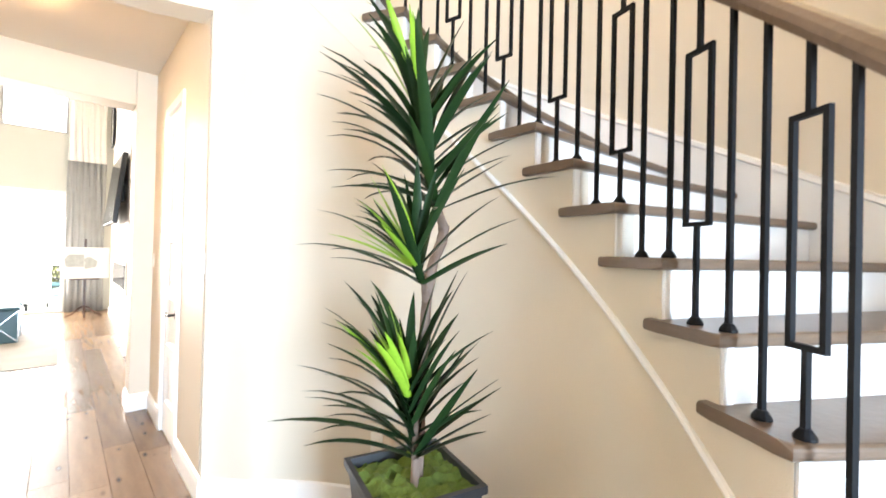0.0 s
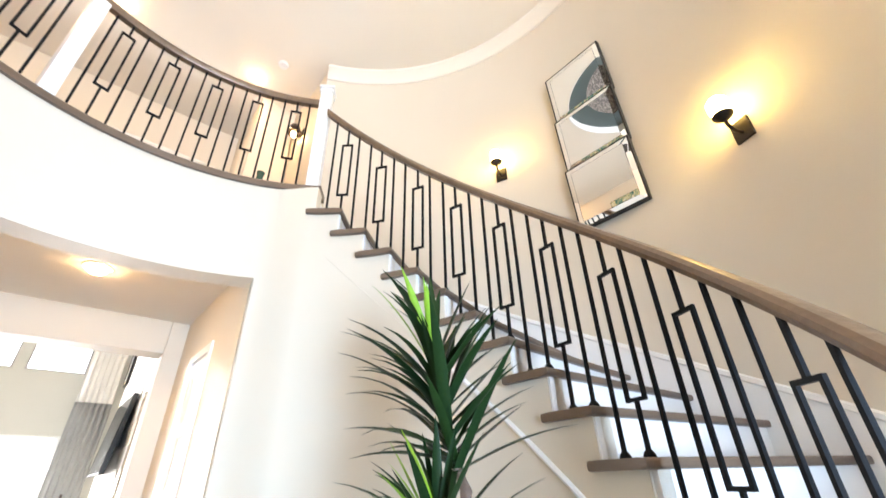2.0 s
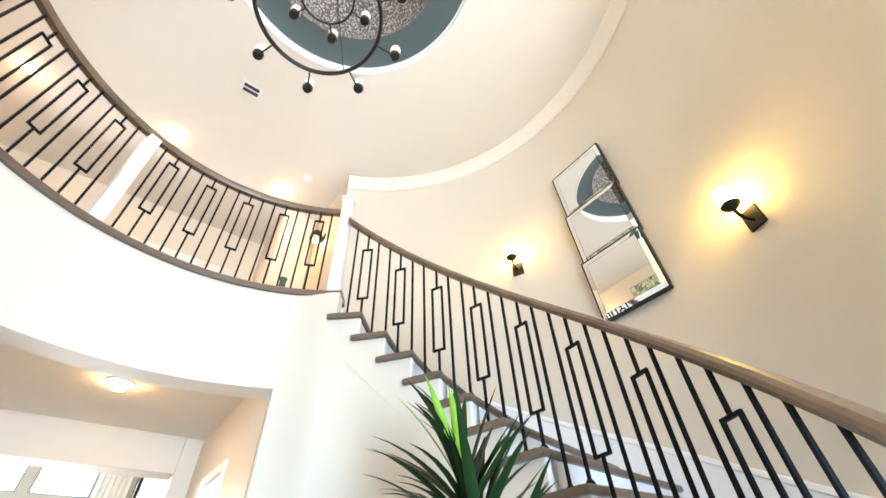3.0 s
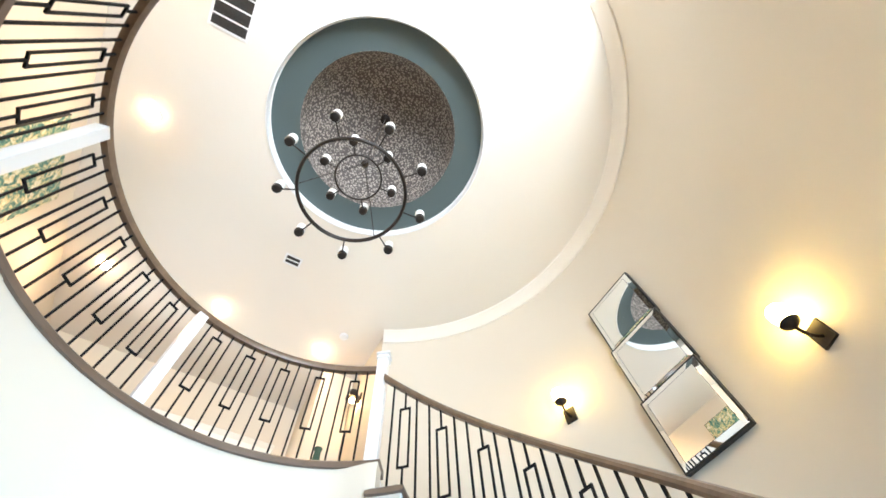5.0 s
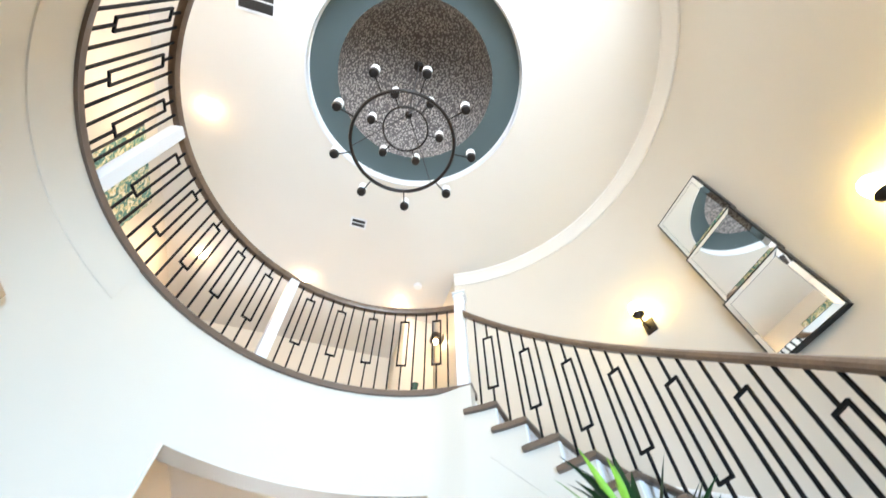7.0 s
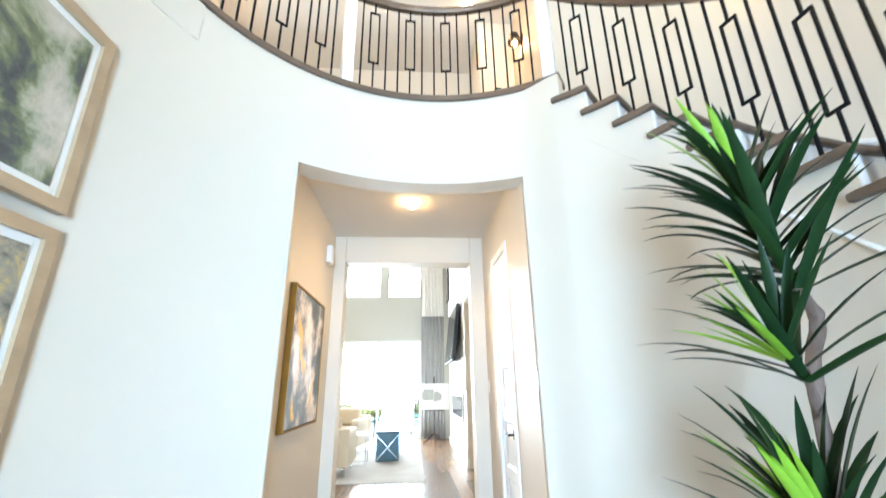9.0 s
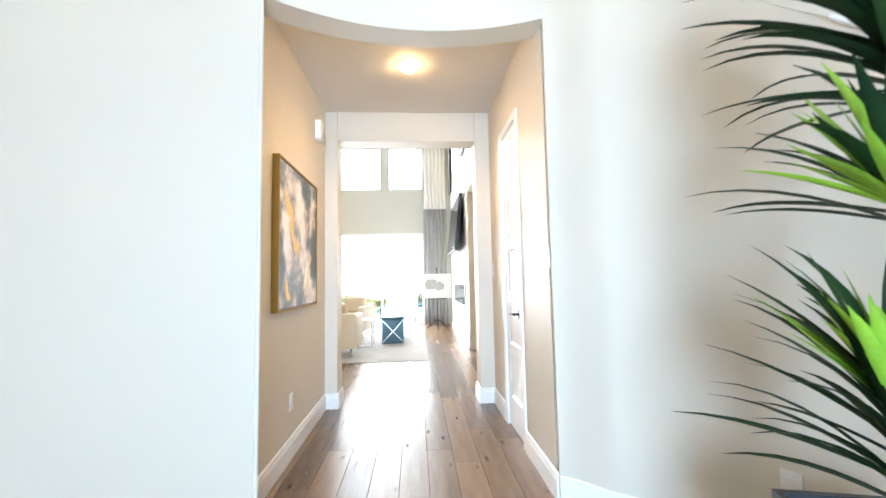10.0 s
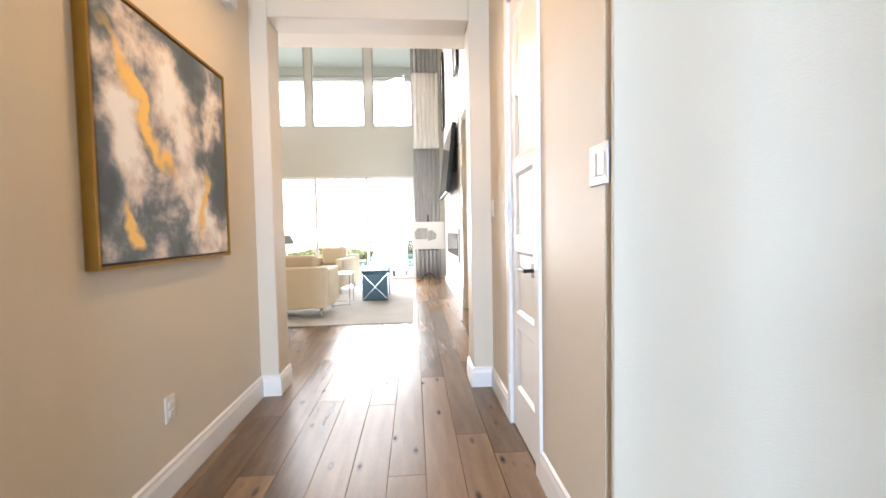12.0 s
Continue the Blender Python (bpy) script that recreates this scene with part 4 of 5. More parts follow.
part("moss", bm, M_MOSS, plant, "mounded green moss", True, m=pose(0, 0, 0, 0, 0, -15))


def limb(pts, name):
    bm = bmesh.new()
    rings = []
    for i, (x, y, z, r) in enumerate(pts):
        rings.append([Vector((x + r * (1 + 0.15 * math.sin(3 * t + i)) * math.cos(t), y + r * (1 + 0.15 * math.sin(2 * t - i)) * math.sin(t), z)) for t in (2 * math.pi * k / 14 for k in range(14))])
    sweep(bm, rings)
    return part(name, bm, M_BARK, plant, "knotted grey-brown trunk", True)


def spline(keys, n=6):
    out = []
    for i in range(len(keys) - 1):
        p0, p1, p2, p3 = (np.array(keys[max(0, min(len(keys) - 1, i + d))]) for d in (-1, 0, 1, 2))
        for k in range(n):
            t = k / n
            out.append(tuple(0.5 * (2 * p1 + (p2 - p0) * t + (2 * p0 - 5 * p1 + 4 * p2 - p3) * t * t + (3 * p1 - p0 - 3 * p2 + p3) * t ** 3)))
    return out + [tuple(keys[-1])]


limb(spline([(0.03, 0.0, 0.55, 0.022), (0.04, 0.01, 0.9, 0.021), (0.06, 0.01, 1.20, 0.020), (0.075, 0.0, 1.36, 0.022), (0.13, 0.0, 1.49, 0.022), (0.12, -0.01, 1.54, 0.021), (0.055, -0.04, 1.60, 0.017)]), "trunk")
limb(spline([(0.055, 0.01, 1.20, 0.014), (0.0, -0.05, 1.29, 0.013), (-0.045, -0.085, 1.36, 0.011)]), "branch")
limb(spline([(-0.01, -0.03, 0.56, 0.016), (-0.015, -0.035, 0.70, 0.014), (-0.015, -0.035, 0.84, 0.009)]), "branch")


def leaf_mesh(length, width, droop):
    """A folded strap leaf along +x that bends down towards its tip."""
    bm = bmesh.new()
    n = 7
    rows_ = []
    x = z = 0.0
    ang = 0.0
    for i in range(n + 1):
        t = i / n
        w = width * (0.75 + 0.8 * t - 1.55 * t ** 2.6) * 0.5 if t < 1 else 0.0008
        w = max(w, 0.0008)
        rows_.append([bm.verts.new((x, -w, z + 0.35 * w)), bm.verts.new((x, 0, z)), bm.verts.new((x, w, z + 0.35 * w))])
        ang -= droop / n * (0.4 + 1.2 * t)
        x += length / n * math.cos(ang)
        z += length / n * math.sin(ang)
    for a, b in zip(rows_, rows_[1:]):
        for j in range(2):
            bm.faces.new((a[j], b[j], b[j + 1], a[j + 1]))
    me = bpy.data.meshes.new("leaf")
    bm.to_mesh(me)
    bm.free()
    for p in me.polygons:
        p.use_smooth = True
    return me


def variants(material, lengths, width, droops):
    out = []
    for L in lengths:
        for d in droops:
            me = leaf_mesh(L, width, d)
            me.materials.append(material)
            out.append((L, d, me))
    return out


V_ARCH = variants(M_LEAF, (0.36, 0.42, 0.47), 0.044, (0.45, 0.7, 0.95))
V_STIFF = variants(M_LEAF, (0.33, 0.40, 0.46), 0.044, (0.06, 0.2, 0.34))
V_LIME = variants(M_YOUNG, (0.25, 0.33), 0.034, (0.08, 0.3))
ROOM, WALL = 137, -43    # the way the heads lean, into the room, and the way to the wall


def head(base, axis, span, counts, lime, scale, low, limes):
    """Strap leaves along a short leaning stem: arched into the room, stiff towards the wall and upright all round."""
    axis = Vector(axis).normalized()
    arched, stiff, upright = counts
    plan = [("arch", i / max(1, arched - 1)) for i in range(arched)] + [("stiff", i / max(1, stiff - 1)) for i in range(stiff)] + [("up", i / max(1, upright - 1)) for i in range(upright)]
    for kind, t in plan:
        s = scale * rnd.uniform(0.86, 1.08)
        if kind == "arch":
            L, d, me = rnd.choice(V_ARCH)
            az = ROOM + rnd.uniform(-55, 55)
            el = math.degrees(d) * 0.95 + low + 46 * t ** 1.2 + rnd.uniform(-7, 7)
        elif kind == "stiff":
            L, d, me = rnd.choice(V_STIFF)
            az = WALL + rnd.uniform(-60, 60)
            el = 34 + low + 34 * t + rnd.uniform(-7, 7)
            s *= 0.9
        else:
            L, d, me = rnd.choice(V_STIFF)
            az = rnd.uniform(0, 360)
            el = 58 + 24 * t + rnd.uniform(-6, 6)
        ob = new("leaf", me)
        ob.parent = plant
        ob.matrix_basis = Matrix.Translation(Vector(base) + axis * span * t * rnd.uniform(0.85, 1.0)) @ pose(0, 0, 0, 0, 0, az) @ pose(0, 0, 0, rnd.uniform(-16, 16), -min(el, 86), 0) @ pose(0.006, 0, 0) @ Matrix.Diagonal((s, s, s, 1))
    lo, hi, at = limes
    for i in range(lime):
        L, d, me = rnd.choice(V_LIME)
        s = scale * rnd.uniform(0.85, 1.1)
        ob = new("leaf", me)
        ob.parent = plant
        ob.matrix_basis = Matrix.Translation(Vector(base) + axis * span * at) @ pose(0, 0, 0, 0, 0, ROOM + 35 + rnd.uniform(-45, 45)) @ pose(0, 0, 0, rnd.uniform(-18, 18), -rnd.uniform(lo, hi), 0) @ pose(0.03, 0, 0) @ Matrix.Diagonal((s, s, s, 1))


head((0.055, -0.045, 1.585), (-0.17, 0.15, 1.0), 0.42, (28, 15, 12), 13, 1.16, -8, (58, 84, 0.9))
head((-0.045, -0.085, 1.31), (-0.22, 0.16, 1.0), 0.10, (10, 4, 6), 13, 1.0, -10, (28, 78, 0.5))
head((-0.015, -0.035, 0.66), (-0.08, 0.08, 1.0), 0.30, (24, 18, 11), 14, 1.1, -4, (48, 82, 0.7))

# ---- upper landing ----
M_ART4 = art("teal_mosaic_print", [(0.34, (0.015, 0.09, 0.08)), (0.44, (0.05, 0.20, 0.17)), (0.50, (0.30, 0.38, 0.26)), (0.55, (0.62, 0.52, 0.26)), (0.62, (0.80, 0.78, 0.66)), (0.75, (0.06, 0.22, 0.22))], 11.0, 1.2, 0.4, 1.9)
t = thing("wall_art", "large teal and ochre mosaic print on landing wall", "painting", "", pose(-1.945, 4.342, 5.31))
part("frame", box(bmesh.new(), -0.002, 0.03, -0.52, 0.52, -0.82, 0.82, 0.003), M_BLACK, t, "thin dark edge")
part("print", box(bmesh.new(), 0.028, 0.036, -0.51, 0.51, -0.81, 0.81, 0.002), M_ART4, t)
M_AMBER = glow("lit_amber_bulb", (1.0, 0.62, 0.26), 60.0)
t = thing("wall_sconce", "bronze wall sconce with lit amber shade on landing", "sconce", "", pose(e1.x, 5.72, 5.73, 0, 0, 180))
part("back_plate", box(bmesh.new(), -0.004, 0.014, -0.05, 0.05, -0.06, 0.06, 0.004), M_BRONZE, t)
part("arm", rod(bmesh.new(), (0.01, 0, 0), (0.10, 0, 0.02), 0.009, 10), M_BRONZE, t)
part("shade", lathe(bmesh.new(), [(0.088, -0.07), (0.085, -0.02), (0.06, 0.06), (0.03, 0.09), (0.025, 0.085), (0.055, 0.055), (0.078, -0.02), (0.080, -0.069)], 24, Matrix.Translation((0.11, 0, 0.0))), M_BRONZE, t, "bronze cone shade", True)
part("bulb", lathe(bmesh.new(), [(0.015, -0.10), (0.032, -0.075), (0.036, -0.045), (0.02, -0.01)], 16, Matrix.Translation((0.11, 0, -0.03))), M_AMBER, t, "glowing bulb", True)
M_VASE = mat("green_glazed_vase", (0.05, 0.10, 0.07), 0.2, vary=0.2, scale=10, bump=0.005)
t = thing("floor_vase", "tall dark green glazed floor vase on the landing", "vase", "", pose(1.681, 5.045, LAND))
part("body", lathe(bmesh.new(), [(0.08, 0.0), (0.11, 0.10), (0.12, 0.34), (0.09, 0.58), (0.04, 0.72), (0.03, 0.80), (0.04, 0.85)], 24), M_VASE, t, "", True)

# ---- living room ----
M_STONE = mat("pale_stone_tile", (0.60, 0.58, 0.54), 0.5, vary=0.12, scale=3, grain=30, bump=0.03, per_object=0.5)
FY0, FY1 = 8.934, 12.276
chim = tagged(new("fireplace_wall"), "pale stone-clad fireplace wall with dark insert", "fireplace")
part("core", boxes((XW + 0.02, 2.05, FY0 + 0.01, FY1, 0.0, TALL - 0.005)), M_WALL, chim)
tile = bpy.data.meshes.new("stone")
b2 = box(bmesh.new(), -0.012, 0.0, 0.003, 0.677, 0.003, 0.297, 0.004, 1)
b2.to_mesh(tile)
b2.free()
tile.materials.append(M_STONE)
for i in range(22):
    for j in range(6):
        y = FY0 + 0.01 + 0.68 * j - (0.34 if i % 2 else 0)
        z = 0.3 * i
        if y < FY0 - 0.05 or y + 0.68 > FY1 + 0.02 or z + 0.3 > TALL or (0.5 < z < 1.1 and 9.26 < y + 0.34 < 11.37):
            continue
        ob = new("stone", tile)
        ob.parent = chim
        ob.matrix_basis = pose(XW + 0.021, y, z)
M_FIRE = mat("fireplace_dark_glass", (0.03, 0.045, 0.055), 0.12, vary=0.1, bump=0.0)
part("surround", boxes((XW - 0.004, XW + 0.04, 9.381, 11.354, 0.645, 1.183), bevel=0.004), M_STONE, chim)
part("insert", box(bmesh.new(), XW - 0.016, XW + 0.01, 9.461, 11.274, 0.731, 1.108, 0.004), M_FIRE, chim, "dark glass linear fireplace")
part("hearth_base", box(bmesh.new(), XW - 0.004, XW + 0.04, FY0 + 0.005, FY1, 0.0, 0.14, 0.004), M_WHITE, chim)
M_SCREEN = mat("tv_screen", (0.008, 0.009, 0.011), 0.1, vary=0.05, bump=0.0)
tv = thing("television", "large black flat television tilted on the fireplace wall", "television", "", pose(XW - 0.10, 10.175, 2.287, 0, 6, 0) @ Matrix.Scale(1.08, 4))
part("body", box(bmesh.new(), -0.03, 0.03, -0.80, 0.80, -0.50, 0.50, 0.008), M_BLACK, tv)
part("screen", box(bmesh.new(), -0.034, -0.028, -0.785, 0.785, -0.485, 0.485), M_SCREEN, tv)
part("bracket", boxes((0.02, 0.12, -0.15, 0.15, -0.12, 0.12)), M_BLACK, tv)
for y0, y1, z0, z1 in ((11.772, 12.213, 3.366, 4.934), (8.992, 9.461, 3.556, 4.564)):
    t = thing("framed_picture", "dark framed artwork high on the fireplace wall", "picture", "", pose(XW - 0.012, (y0 + y1) / 2, (z0 + z1) / 2))
    w, h = y1 - y0, z1 - z0
    part("frame", boxes((-0.03, 0.008, -w / 2, -w / 2 + 0.03, -h / 2, h / 2), (-0.03, 0.008, w / 2 - 0.03, w / 2, -h / 2, h / 2), (-0.03, 0.008, -w / 2 + 0.03, w / 2 - 0.03, -h / 2, -h / 2 + 0.03), (-0.03, 0.008, -w / 2 + 0.03, w / 2 - 0.03, h / 2 - 0.03, h / 2)), M_BLACK, t)
    part("print", boxes((-0.015, 0.006, -w / 2 + 0.03, w / 2 - 0.03, -h / 2 + 0.03, h / 2 - 0.03)), M_ART1, t)
# garden doors
M_ALU = mat("white_aluminium", (0.72, 0.73, 0.72), 0.4, vary=0.02, bump=0.0)
M_PANE = glass("clear_window_glass")
sl = tagged(new("door_garden"), "wide sliding glass garden doors with pale frames", "door", "", "structure")
part("track", box(bmesh.new(), SX0, SX1, BACK + 0.02, BACK + 0.14, -0.012, 0.035, 0.004), M_ALU, sl)
part("head_rail", box(bmesh.new(), SX0, SX1, BACK + 0.02, BACK + 0.14, SZ - 0.05, SZ - 0.001, 0.004), M_ALU, sl)
xs = [SX0, -1.347, -0.121, SX1]
for i, x in enumerate(xs):
    x = min(max(x, SX0 + 0.03), SX1 - 0.03)
    part("stile", box(bmesh.new(), x - 0.028, x + 0.028, BACK + 0.05, BACK + 0.10, 0.035, SZ - 0.05, 0.004), M_ALU, sl)
for a, b in zip(xs, xs[1:]):
    ob = part("pane", boxes((a + 0.03, b - 0.03, BACK + 0.07, BACK + 0.076, 0.036, SZ - 0.051)), M_PANE, sl)
    ob.visible_shadow = False
M_DKFRAME = mat("grey_window_frame", (0.34, 0.35, 0.35), 0.4, vary=0.05, bump=0.0)
for k, (a, b) in enumerate(WX):
    w = tagged(new("window_high_%d" % (k + 1)), "high fixed window with grey frame", "window", "", "structure")
    part("window_frame", boxes((a, a + 0.035, BACK + 0.03, BACK + 0.12, WZ0, WZ1), (b - 0.035, b, BACK + 0.03, BACK + 0.12, WZ0, WZ1), (a + 0.035, b - 0.035, BACK + 0.03, BACK + 0.12, WZ0, WZ0 + 0.035), (a + 0.035, b - 0.035, BACK + 0.03, BACK + 0.12, WZ1 - 0.035, WZ1)), M_DKFRAME, w)
    part("transom", box(bmesh.new(), a + 0.035, b - 0.035, BACK + 0.05, BACK + 0.10, 4.893, 4.938), M_DKFRAME, w)
    ob = part("pane", boxes((a + 0.035, b - 0.035, BACK + 0.07, BACK + 0.076, WZ0 + 0.035, WZ1 - 0.035)), M_PANE, w)
    ob.visible_shadow = False
# patio roof whose beam shows in the high windows
setting("roof_patio", boxes((-7, 5, BACK + 0.3, 17.0, 6.55, 6.7), (-7, 5, 16.8, 17.0, 6.14, 6.55)), M_ACCENT, "painted patio roof outside the high windows", "roof")
for x in (-6.8, 4.8):
    setting("pillar_patio", boxes((x - 0.15, x + 0.15, 16.7, 17.0, -0.08, 6.14)), M_ACCENT, "square patio pillar", "pillar")


def cloth(name, x0, x1, y, z0, z1, folds, material, parent, label):
    bm = bmesh.new()
    n = folds * 10
    nz = 6
    g = []
    for j in range(nz + 1):
        row = []
        for i in range(n + 1):
            u = i / n
            amp = 0.035 * (0.7 + 0.3 * math.sin(j * 0.9 + 3 * u))
            row.append(bm.verts.new((x0 + (x1 - x0) * u + 0.01 * math.sin(u * 40 + j), y + amp * math.sin(2 * math.pi * folds * u + 0.3 * math.sin(j)), z0 + (z1 - z0) * j / nz)))
        g.append(row)
    for j in range(nz):
        for i in range(n):
            bm.faces.new((g[j][i], g[j][i + 1], g[j + 1][i + 1], g[j + 1][i]))
    ob = part(name, bm, material, parent, label, True)
    sol = ob.modifiers.new("thick", "SOLIDIFY")
    sol.thickness = 0.004
    return ob


M_CURT = mat("grey_linen", (0.30, 0.31, 0.31), 0.85, vary=0.08, scale=6, grain=200, bump=0.02)
M_SHEER = mat("white_linen", (0.78, 0.77, 0.74), 0.85, vary=0.03, scale=6, grain=200, bump=0.02)
cu = thing("curtain", "floor-length colour-block linen curtain, grey and white", "curtain")
cloth("panel", 1.042, 1.654, BACK - 0.15, 0.01, 3.14, 6, M_CURT, cu, "grey lower panel")
cloth("panel", 1.042, 1.654, BACK - 0.15, 3.14, 4.938, 6, M_SHEER, cu, "white middle panel")
cloth("panel", 1.042, 1.654, BACK - 0.15, 4.938, 6.103, 6, M_CURT, cu, "grey upper panel")
part("curtain_rod", rod(bmesh.new(), (-3.2, BACK - 0.13, 6.125), (XW + 0.02, BACK - 0.13, 6.125), 0.014, 10), M_BLACK, cu)
M_RUG = mat("pale_grey_rug", (0.50, 0.49, 0.47), 0.95, vary=0.15, scale=3, grain=160, bump=0.05)
rug = thing("area_rug", "large pale grey woven area rug", "rug")
part("rug_body", box(bmesh.new(), -3.3, 0.981, 8.072, 11.772, 0.0, 0.012, 0.004), M_RUG, rug)
M_CREAM = mat("cream_upholstery", (0.66, 0.58, 0.44), 0.8, vary=0.06, scale=5, grain=220, bump=0.03)
M_CREAM2 = mat("tan_cushion", (0.56, 0.47, 0.34), 0.85, vary=0.08, scale=6, grain=220, bump=0.03)
M_CHROME = mat("brushed_chrome", (0.65, 0.66, 0.66), 0.2, metal=1.0, vary=0.03, bump=0.0)


def seat_unit(name, label, cat, m, w, cushions):
    """Faces local +y; boxy arms, low back, loose back cushions, metal legs."""
    t = thing(name, label, cat, "", m)
    d, bh = 0.86, 0.66
    part("base", box(bmesh.new(), -w / 2 + 0.13, w / 2 - 0.13, -d / 2 + 0.15, d / 2, 0.14, 0.34, 0.02), M_CREAM, t)
    part("backrest", box(bmesh.new(), -w / 2, w / 2, -d / 2, -d / 2 + 0.15, 0.14, bh, 0.025, 3), M_CREAM, t)
    for s in (-1, 1):
        x0, x1 = sorted((s * w / 2, s * (w / 2 - 0.13)))
        part("arm", box(bmesh.new(), x0, x1, -d / 2 + 0.151, d / 2, 0.14, bh - 0.04, 0.025, 3), M_CREAM, t)
    cw = (w - 0.27) / cushions
    for i in range(cushions):
        x0 = -w / 2 + 0.135 + cw * i
        part("seat_cushion", box(bmesh.new(), x0, x0 + cw - 0.01, -d / 2 + 0.16, d / 2 + 0.02, 0.341, 0.47, 0.035, 3), M_CREAM, t)
        part("back_cushion", box(bmesh.new(), x0 + 0.02, x0 + cw - 0.03, -d / 2 + 0.155, -d / 2 + 0.33, 0.472, 0.80, 0.05, 3), M_CREAM2, t, "tan back cushion")
    for x in (-w / 2 + 0.08, w / 2 - 0.08):
        for y in (-d / 2 + 0.07, d / 2 - 0.07):
            part("leg", box(bmesh.new(), x - 0.02, x + 0.02, y - 0.02, y + 0.02, 0.012, 0.14), M_CHROME, t)
    return t


seat_unit("sofa", "cream upholstered sofa with tan cushions and metal legs", "sofa", pose(-1.242, 8.876, 0) @ Matrix.Scale(1.06, 4), 2.06, 3)
seat_unit("armchair", "cream upholstered armchair with tan back cushion", "armchair", pose(-0.613, 11.088, 0, 0, 0, 168) @ Matrix.Scale(1.08, 4), 0.78, 1)
M_TEALV = mat("dark_teal_lacquer", (0.02, 0.075, 0.09), 0.35, vary=0.1, scale=5, grain=80, bump=0.01)


def cross_box(m):
    t = thing("storage_ottoman", "dark teal cube ottoman with silver cross straps", "ottoman", "cube ottomans on the rug", m)
    part("body", box(bmesh.new(), -0.20, 0.20, -0.20, 0.20, 0.012, 0.44, 0.012), M_TEALV, t)
    part("lid", box(bmesh.new(), -0.21, 0.21, -0.21, 0.21, 0.441, 0.485, 0.012), M_TEALV, t)
    for s in (-1, 1):
        part("strap", bar(bmesh.new(), (-0.19 * s, -0.204, 0.03), (0.19 * s, -0.204 - 0.004 * (s > 0), 0.43), 0.014, 0.008), M_CHROME, t, "silver cross strap")
    for x in (-0.2, 0.2):
        part("corner_trim", box(bmesh.new(), x - 0.008, x + 0.008, -0.208, -0.192, 0.013, 0.44), M_CHROME, t)
    return t


cross_box(pose(0.339, 9.995, 0, 0, 0, 4) @ Matrix.Scale(1.07, 4))
cross_box(pose(0.344, 10.574, 0, 0, 0, 2) @ Matrix.Scale(1.07, 4))
st_ = thing("side_table", "white-topped side table on slim metal frame", "table", "", pose(-0.124, 9.603, 0) @ Matrix.Scale(1.06, 4))
part("top", box(bmesh.new(), -0.26, 0.14, -0.2, 0.2, 0.46, 0.485, 0.004), M_WHITE, st_)
for y in (-0.18, 0.18):
    part("leg", bar(bmesh.new(), (0.11, y, 0.024), (0.11, y, 0.46), 0.018), M_CHROME, st_)
    part("foot", bar(bmesh.new(), (-0.24, y, 0.022), (0.12, y, 0.022), 0.018), M_CHROME, st_)
tb = thing("end_table", "small round white end table", "table", "", pose(-1.262, 10.356, 0) @ Matrix.Scale(1.06, 4))
part("top", lathe(bmesh.new(), [(0.24, 0.54), (0.25, 0.55), (0.25, 0.565), (0.24, 0.575)], 28), M_WHITE, tb, "", True)
part("stem", lathe(bmesh.new(), [(0.14, 0.012), (0.13, 0.03), (0.03, 0.06), (0.03, 0.54)], 20), M_WHITE, tb, "", True)
tl = thing("table_lamp", "table lamp with pale grey cone shade", "lamp", "", pose(-1.262, 10.356, 0.6095))
part("base", lathe(bmesh.new(), [(0.06, 0.0), (0.07, 0.02), (0.045, 0.16), (0.012, 0.26), (0.012, 0.36)], 20), M_MAT, tl, "", True)
part("shade", lathe(bmesh.new(), [(0.17, 0.36), (0.10, 0.52), (0.098, 0.52), (0.165, 0.362)], 24), M_CURT, tl, "pale grey cone shade", True)
# easel with a house drawing
M_DKWOOD = mat("dark_mahogany", (0.05, 0.022, 0.015), 0.35, vary=0.2, scale=8, grain=60, bump=0.01)
ez = thing("easel", "dark mahogany pedestal easel with curved feet", "easel", "", pose(1.329, 12.049, 0) @ Matrix.Scale(1.1, 4))
part("post", bar(bmesh.new(), (0, 0, 0.10), (0, 0.04, 1.38), 0.035), M_DKWOOD, ez)
part("shelf", box(bmesh.new(), -0.2, 0.2, -0.05, 0.02, 0.665, 0.69, 0.004), M_DKWOOD, ez)
for a in (20, 160, 270):
    u = Vector((math.cos(radians(a)), math.sin(radians(a)), 0))
    bm = bmesh.new()
    pts = [(0.0, 0.20), (0.07, 0.16), (0.14, 0.07), (0.22, 0.03), (0.25, 0.012)]
    for (r0, z0), (r1, z1) in zip(pts, pts[1:]):
        bar(bm, u * r0 + Vector((0, 0, z0)), u * (r1 + 0.008) + Vector((0, 0, z1)), 0.03)
    part("foot", bm, M_DKWOOD, ez)
M_PAPER = mat("white_board", (0.78, 0.78, 0.76), 0.6, vary=0.01, bump=0.0)
M_SKETCH = mat("grey_sketch_ink", (0.42, 0.43, 0.41), 0.7, vary=0.25, scale=14, bump=0.0)
bd = thing("presentation_board", "white board with grey house drawing on the easel", "board", "", pose(1.336, 11.983, 0.759, -4, 0, 0) @ Matrix.Scale(1.1, 4))
part("board", box(bmesh.new(), -0.32, 0.32, -0.006, 0.006, 0.0, 0.545), M_PAPER, bd)
bm = bmesh.new()
for pts in (((-0.26, 0.2), (-0.02, 0.2), (-0.02, 0.42), (-0.22, 0.42), (-0.28, 0.34)), ((-0.015, 0.16), (0.14, 0.2), (0.16, 0.3), (0.06, 0.38), (-0.015, 0.36))):
    bm.faces.new([bm.verts.new((x, -0.0075, z)) for x, z in pts])
part("drawing", bm, M_SKETCH, bd, "grey house drawing")
